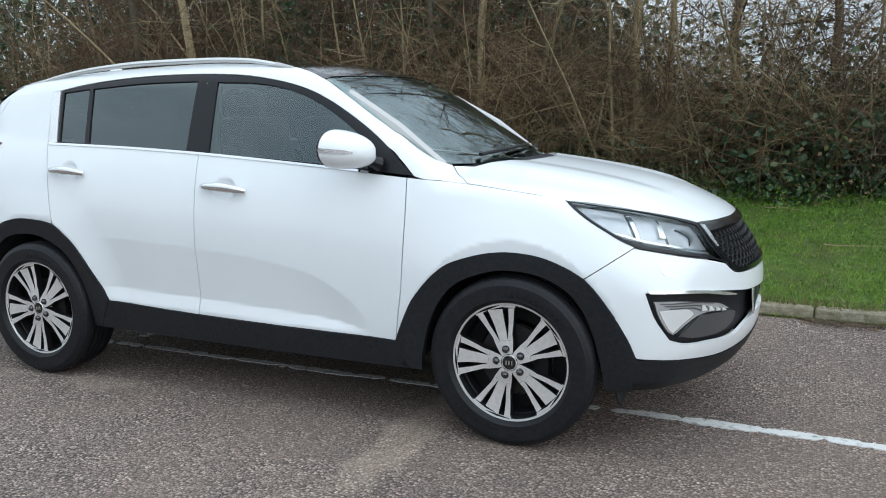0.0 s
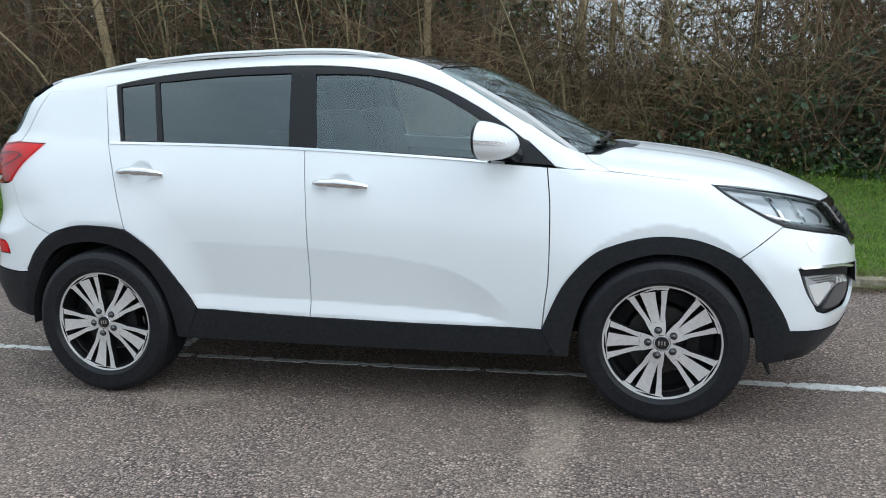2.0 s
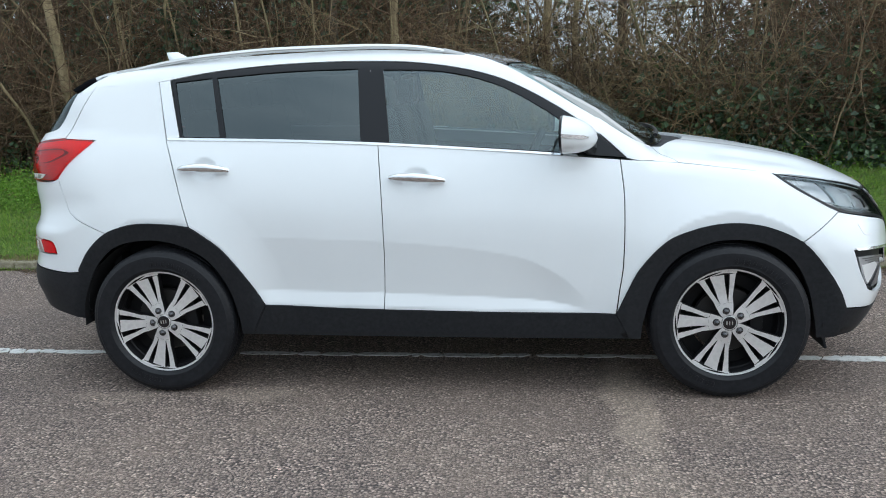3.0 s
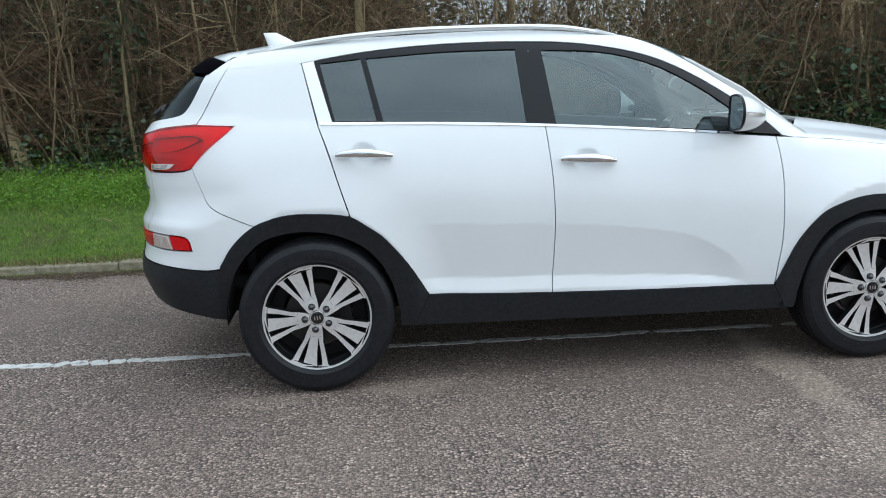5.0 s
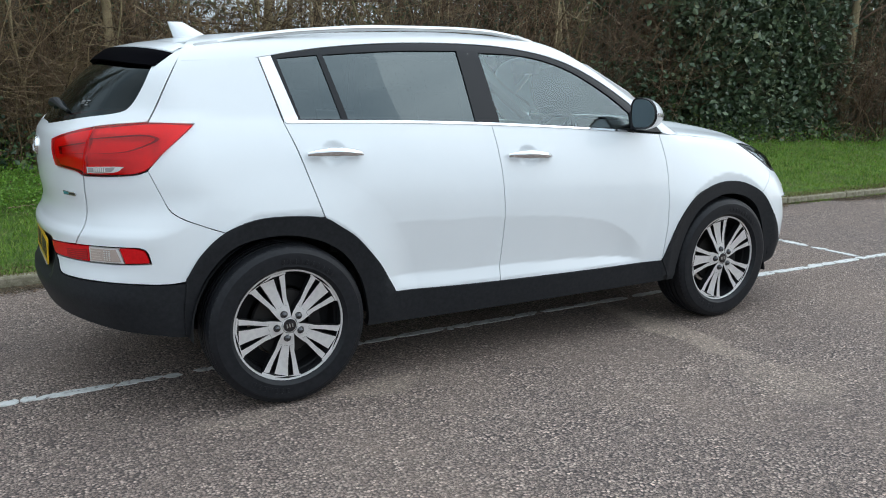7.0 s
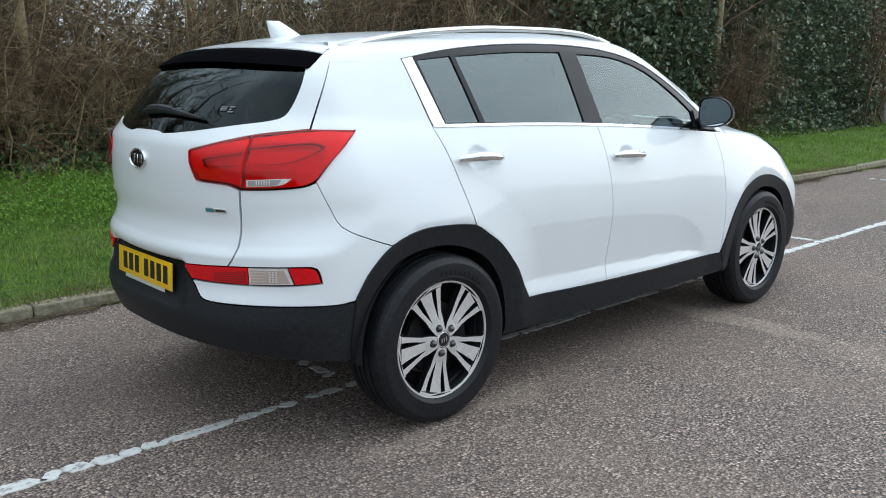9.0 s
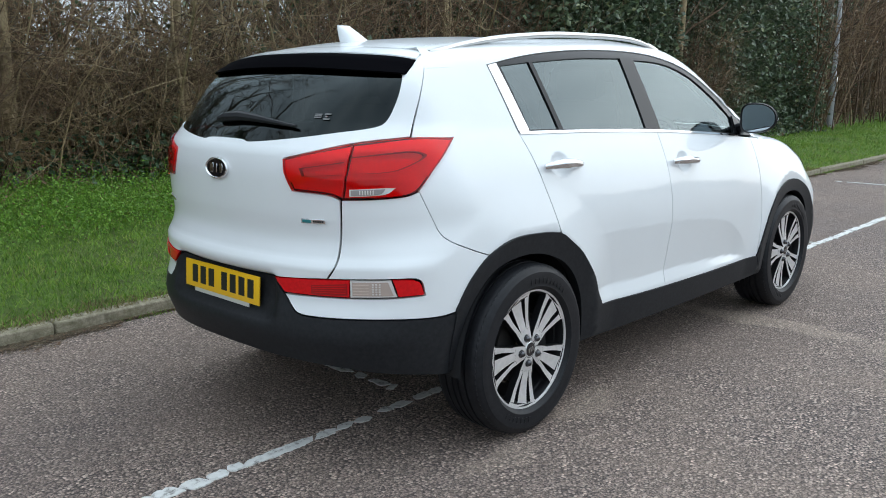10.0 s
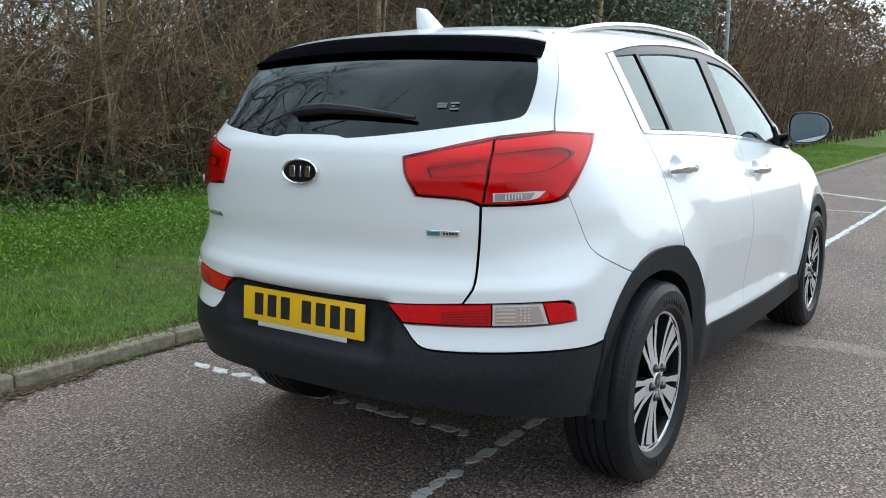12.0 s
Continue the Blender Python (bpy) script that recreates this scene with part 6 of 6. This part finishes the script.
def door_mirror(left):
    """A drop-shaped shell that is flat at the back, with a foot, a glass and an indicator."""
    side = 1 if left else -1
    top = new("door_mirror")
    top.parent = car
    top.location.x, top.scale.x = 0.172, 0.76
    n, m = 14, 28
    bm = bmesh.new()

    def ring(i):
        t = i / n
        x = 0.537 + 0.200 * t
        s = math.sqrt(max(0.0, 1 - t ** 2.3)) * (1 - 0.10 * t)
        cy, cz = 0.930 - 0.055 * t, 1.209 - 0.018 * t
        pts = []
        for k in range(m):
            a = 2 * math.pi * k / m
            c, q = math.cos(a), math.sin(a)
            w, h = (0.118 if c > 0 else 0.098) * s, (0.084 if q > 0 else 0.080 - 0.010 * c) * s
            e = 0.92 if c > 0 else 0.58
            pts.append((x + 0.030 * (1 - t) * (1 if c > 0 else -1) * abs(c) * -0.6, side * (cy + w * math.copysign(abs(c) ** e, c)), cz + h * math.copysign(abs(q) ** e, q)))
        return pts

    rows = [[bm.verts.new(p) for p in ring(i)] for i in range(n)]
    tip = bm.verts.new((0.738, side * 0.872, 1.190))
    for a, b in zip(rows, rows[1:]):
        for k in range(m):
            bm.faces.new((a[k], a[(k + 1) % m], b[(k + 1) % m], b[k]))
    for k in range(m):
        bm.faces.new((rows[-1][k], rows[-1][(k + 1) % m], tip))
    part("shell", bm, WHITE, top, "white painted mirror shell", sharp=60)
    bm = bmesh.new()
    outer = [Vector(p) for p in ring(0)]
    mid = sum(outer, Vector()) / m
    back = [bm.verts.new(p + Vector((0.002, 0, 0))) for p in outer]
    lip = [bm.verts.new(mid + (p - mid) * 0.97 + Vector((-0.014, 0, 0))) for p in outer]
    deep = [bm.verts.new(mid + (p - mid) * 0.88 + Vector((-0.006, 0, 0))) for p in outer]
    for k in range(m):
        j = (k + 1) % m
        bm.faces.new((back[k], back[j], lip[j], lip[k])), bm.faces.new((lip[k], lip[j], deep[j], deep[k]))
    part("rim", bm, FRAME_BLACK, top, "black mirror rim")
    bm = bmesh.new()
    bm.faces.new([bm.verts.new(mid + (p - mid) * 0.885 + Vector((-0.007, 0, 0))) for p in outer])
    part("mirror_glass", bm, MIRROR, top, "mirror glass")
    bm = bmesh.new()
    add_tube(bm, [(0.70, side * 0.775, 1.140), (0.665, side * 0.82, 1.160), (0.62, side * 0.87, 1.172)], [0.050, 0.034, 0.036], 12, flat=0.7)
    part("foot", bm, FRAME_BLACK, top, "black mirror foot")
    bm = bmesh.new()
    for_x = [(0.535 + 0.145 * i / 10) for i in range(11)]
    strip = []
    for x in for_x:
        t = (x - 0.537) / 0.200
        s = math.sqrt(max(0.0, 1 - max(t, 0) ** 2.3)) * (1 - 0.10 * t)
        y = side * (0.930 - 0.055 * t + 0.118 * s + 0.0035)
        strip.append([bm.verts.new((x - 0.014 * (1 - t), y, 1.213 - 0.018 * t + dz)) for dz in (0.008 if x < 0.66 else 0.004, -0.008 if x < 0.66 else -0.004)])
    for a, b in zip(strip, strip[1:]):
        bm.faces.new((a[0], b[0], b[1], a[1]))
    part("indicator", bm, SILVER_PAINT, top, "thin clear indicator strip")


door_mirror(False)
door_mirror(True)
for i, d in enumerate(doors_front):
    panel("mirror_sail", [sheet("side", [(0.662, 1.215, 1), (0.70, 1.215), (0.862, 1.094, 1), (0.652, 1.112, 1)], off=0.004, depth=0.010, step=0.02)], FRAME_BLACK, d, "black triangle at the mirror", i == 1)


def roof_rail(side):
    path = [(-1.575, 1.548), (-1.50, 1.567), (-1.36, 1.594), (-1.09, 1.626), (-0.72, 1.646), (-0.37, 1.648), (-0.15, 1.641), (0.014, 1.620), (0.09, 1.600), (0.13, 1.578)]
    c = curve(*path)
    xs = np.linspace(-1.575, 0.13, 40)
    bm = bmesh.new()
    add_tube(bm, [(x, side * (0.548 + 0.018 * math.sin(math.pi * (x + 1.575) / 1.705)), z - 0.024) for x, z in zip(xs, c(xs))], [0.010 + 0.007 * math.sin(math.pi * i / 39) ** 0.4 for i in range(40)], 10, flat=0.8)
    part("roof_rail", bm, SILVER, car, "satin silver roof rail")
    for x, tip in ((-1.53, 2), (0.085, -3)):
        z = float(c(np.array(x)))
        bm = bmesh.new()
        add_box(bm, (0.11, 0.026, 0.034), (x, side * 0.552, z - 0.026), 0.010, Matrix.Rotation(radians(tip * -5), 4, "Y"))
        part("rail_foot", bm, SILVER, car)


roof_rail(-1)
roof_rail(1)


def shark_fin():
    bm = bmesh.new()
    rows = []
    for i in range(9):
        t = i / 8
        z = 1.583 + 0.072 * t
        front, rear = -1.375 - 0.125 * t ** 1.1, -1.545 - 0.022 * t
        w = 0.030 * (1 - t) ** 0.7 + 0.005
        ring = []
        for k in range(20):
            a = 2 * math.pi * k / 20
            ring.append(bm.verts.new(((front + rear) / 2 + (front - rear) / 2 * math.cos(a), w * math.sin(a) * (1 - 0.35 * math.cos(a)), z)))
        rows.append(ring)
    for a, b in zip(rows, rows[1:]):
        for k in range(20):
            bm.faces.new((a[k], a[(k + 1) % 20], b[(k + 1) % 20], b[k]))
    bm.faces.new(rows[-1])
    part("antenna", bm, WHITE, car, "white shark-fin antenna")


shark_fin()


def spoiler():
    """A black blade under a white top that carries the roof on behind the tailgate."""
    n = 44
    way = np.linspace(0.409, 2 * MID - 0.409, n + 1)
    f = np.abs(way - MID) / (MID - 0.409)
    foot = lift("tail", way, 1.470 - 0.026 * f ** 2.4, 0.006)
    top_rows, face_rows = [], []
    for p, k in zip(foot, f):
        inward = -0.010 if p[1] > 0 else 0.010
        tall = 0.052 - 0.020 * k ** 4
        edge = np.array((p[0] + 0.046, p[1] + inward, p[2] + tall))
        lead = lift("top", [-1.665 + 0.035 * k ** 2], [p[1] * 0.925], 0.001)[0]
        share = 0.22 + 0.28 * k ** 2
        ridge = lead * share + edge * (1 - share) + (0, 0, 0.004)
        top_rows.append((lead + (0.03, 0, -0.003), lead, lead * 0.6 + ridge * 0.4 + (0, 0, 0.003), ridge, ridge + (-0.001, 0, -0.012)))
        face_rows.append((ridge + (0.004, 0, -0.004), ridge * 0.5 + edge * 0.5 + (0, 0, 0.001), edge + (0.006, 0, 0.001), edge + (-0.002, 0, -0.005), p * 0.5 + edge * 0.5 + (-0.008, 0, 0), p + (-0.005, 0, 0.006), p + (0.002, 0, 0.0), p + (0.06, inward, 0.004), ridge + (0.03, inward, -0.03)))
    bm = bmesh.new()
    rows = [[bm.verts.new(q) for q in row] for row in top_rows]
    for a, b in zip(rows, rows[1:]):
        for k in range(4):
            bm.faces.new((a[k], b[k], b[k + 1], a[k + 1]))
    part("spoiler_top", bm, WHITE, gate, "white top of the roof spoiler", sharp=50)
    bm = bmesh.new()
    rows = [[bm.verts.new(q) for q in row] for row in face_rows]
    for a, b in zip(rows, rows[1:]):
        for k in range(8):
            bm.faces.new((a[k], b[k], b[k + 1], a[k + 1]))
    bm.faces.new(rows[0]), bm.faces.new(rows[-1])
    bmesh.ops.recalc_face_normals(bm, faces=bm.faces)
    part("spoiler", bm, SPOILER_BLACK, gate, "near-black roof spoiler", sharp=50)


spoiler()


def on_tail(s, z, off=0.0):
    p = lift("tail", [s], [z], off)[0]
    n = normal(p[None])[0]
    x = Vector((-n[1], n[0], 0)).normalized() * -1
    nn = Vector(n)
    up = nn.cross(x)
    return Matrix((( x.x, nn.x, up.x, p[0]), (x.y, nn.y, up.y, p[1]), (x.z, nn.z, up.z, p[2]), (0, 0, 0, 1)))


def rear_wiper():
    bm = bmesh.new()
    p = lift("tail", [1.475, 1.42, 1.30, 1.15, 1.02, 0.885], [1.276, 1.284, 1.290, 1.284, 1.274, 1.262], 0.010)
    add_tube(bm, p, [0.014, 0.022, 0.021, 0.016, 0.011, 0.006], 8, flat=0.9)
    arm = part("rear_wiper", bm, BLACK_PLASTIC, gate, "black rear wiper")
    bm = bmesh.new()
    add_tube(bm, lift("tail", [1.43, 1.43], [1.280, 1.280], [0.0, 0.020]), 0.014, 14)
    part("pivot", bm, FRAME_BLACK, arm)


rear_wiper()


def badge():
    m = on_tail(MID, 1.103, 0.004)
    bm = bmesh.new()
    n = 40
    rings = [[bm.verts.new(m @ Vector((a * math.cos(2 * math.pi * k / n), d, b * math.sin(2 * math.pi * k / n)))) for k in range(n)] for a, b, d in ((0.077, 0.042, -0.006), (0.076, 0.041, 0.004), (0.072, 0.037, 0.007), (0.068, 0.0335, 0.004), (0.067, 0.033, 0.002))]
    for a, b in zip(rings, rings[1:]):
        for k in range(n):
            bm.faces.new((a[k], a[(k + 1) % n], b[(k + 1) % n], b[k]))
    rim = part("badge", bm, CHROME, gate, "oval chrome badge with a dark face")
    bm = bmesh.new()
    bm.faces.new([bm.verts.new(m @ Vector((0.0675 * math.cos(2 * math.pi * k / n), 0.003, 0.0335 * math.sin(2 * math.pi * k / n)))) for k in range(n)])
    part("face", bm, GLOSS_BLACK, rim)
    bm = bmesh.new()
    for dx, w, h in ((-0.034, 0.020, 0.034), (-0.004, 0.008, 0.034), (0.030, 0.024, 0.034)):
        add_box(bm, (w, 0.003, h), (0, 0, 0), 0.001, m @ Matrix.Translation((dx, 0.0045, 0)), 1)
    part("emblem", bm, CHROME, rim, "plain chrome bars")


badge()


def number_plate():
    m = Matrix.Translation((-2.192, 0, 0.660)) @ Matrix.Rotation(radians(4), 4, "Y") @ Matrix.Rotation(radians(180), 4, "Z")
    bm = bmesh.new()
    add_box(bm, (0.006, 0.520, 0.111), (0, 0, 0), 0.002, m, 2)
    plate = part("number_plate", bm, YELLOW, gate, "yellow rear number plate with plain dark bars")
    bm = bmesh.new()
    add_box(bm, (0.004, 0.385, 0.020), (0, 0, 0), 0.002, m @ Matrix.Translation((0.0, 0.0, -0.062)), 1)
    part("plate_strip", bm, PALE_FRAME, plate, "white strip under the plate")
    for i in range(7):
        bm = bmesh.new()
        y = 0.205 - 0.060 * i - (0.032 if i > 3 else 0)
        add_box(bm, (0.0012, 0.040, 0.072), (0, 0, 0), 0.0004, m @ Matrix.Translation((0.0036, y, 0.002)), 1)
        part("plate_mark", bm, INK, plate, "plain dark bar")


number_plate()


def tail_marks():
    bm = bmesh.new()
    m = on_tail(0.794, 0.940, 0.002)
    add_box(bm, (0.098, 0.004, 0.017), (0, 0, 0), 0.001, m, 1)
    mark = part("trim_badge", bm, CHROME, gate, "small chrome trim badge")
    bm = bmesh.new()
    add_box(bm, (0.036, 0.002, 0.011), (0, 0, 0), 0.0005, m @ Matrix.Translation((0.026, 0.0025, 0)), 1)
    part("badge_field", bm, shader("teal_enamel", (0.02, 0.20, 0.22), 0.3), mark)
    bm = bmesh.new()
    for k in range(5):
        add_box(bm, (0.006, 0.002, 0.007), (0, 0, 0), 0, m @ Matrix.Translation((-0.004 - 0.009 * k, 0.0025, 0)))
    part("badge_bar", bm, INK, mark)
    for k in range(8):
        if k != 6:
            bm = bmesh.new()
            add_box(bm, (0.015, 0.004, 0.017), (0, 0, 0), 0.001, on_tail(2 * MID - 0.84 + 0.021 * k, 0.936, 0.002), 1)
            part("model_mark", bm, CHROME, gate, "plain chrome bar in place of a letter")
    bm = bmesh.new()
    m = on_tail(0.768, 1.303, -0.001)
    for dx, dz, w in ((0.0, 0.011, 0.026), (0.004, 0.0, 0.010), (0.0, -0.011, 0.026)):
        add_box(bm, (w, 0.0015, 0.006), (0, 0, 0), 0, m @ Matrix.Translation((dx - 0.016, 0, dz)))
    for dz in (0.004, -0.003, -0.010):
        add_box(bm, (0.030, 0.0015, 0.004), (0, 0, 0), 0, m @ Matrix.Translation((0.022, 0, dz)))
    part("window_sticker", bm, shader("faded_sticker", (0.16, 0.16, 0.16), 0.6), gate, "small pale sticker of plain bars")


tail_marks()


def front_wipers():
    for s0, s1, x in ((-0.44, 0.24, 1.02), (0.12, 0.56, 1.03)):
        bm = bmesh.new()
        ys = np.linspace(s0, s1, 7)
        p = lift("top", 1.085 - 0.30 * ys ** 2 - 0.05 * (ys - s0), ys, 0.018)
        add_tube(bm, p, [0.012, 0.012, 0.010, 0.010, 0.009, 0.008, 0.005], 6, flat=0.7)
        part("windscreen_wiper", bm, FRAME_BLACK, car, "black windscreen wiper")


front_wipers()
for side in (-1, 1):
    bm = bmesh.new()
    add_box(bm, (0.012, 0.22, 0.10), (1.745, side * 0.70, 0.270), 0.004, Matrix.Rotation(radians(-14), 4, "Y"))
    part("air_deflector", bm, BLACK_PLASTIC, car, "black rubber air deflector")
m = Matrix.Translation((2.199, 0, 0.556)) @ Matrix.Rotation(radians(-4), 4, "Y")
bm = bmesh.new()
add_box(bm, (0.006, 0.520, 0.111), (0, 0, 0), 0.002, m)
front_plate = part("front_plate", bm, SILVER_PAINT, car, "white front number plate with plain dark bars")
for i in range(7):
    bm = bmesh.new()
    add_box(bm, (0.0012, 0.040, 0.072), (0, 0, 0), 0.0004, m @ Matrix.Translation((0.0036, -0.205 + 0.060 * i + (0.032 if i > 3 else 0), 0.002)), 1)
    part("plate_mark", bm, INK, front_plate, "plain dark bar")
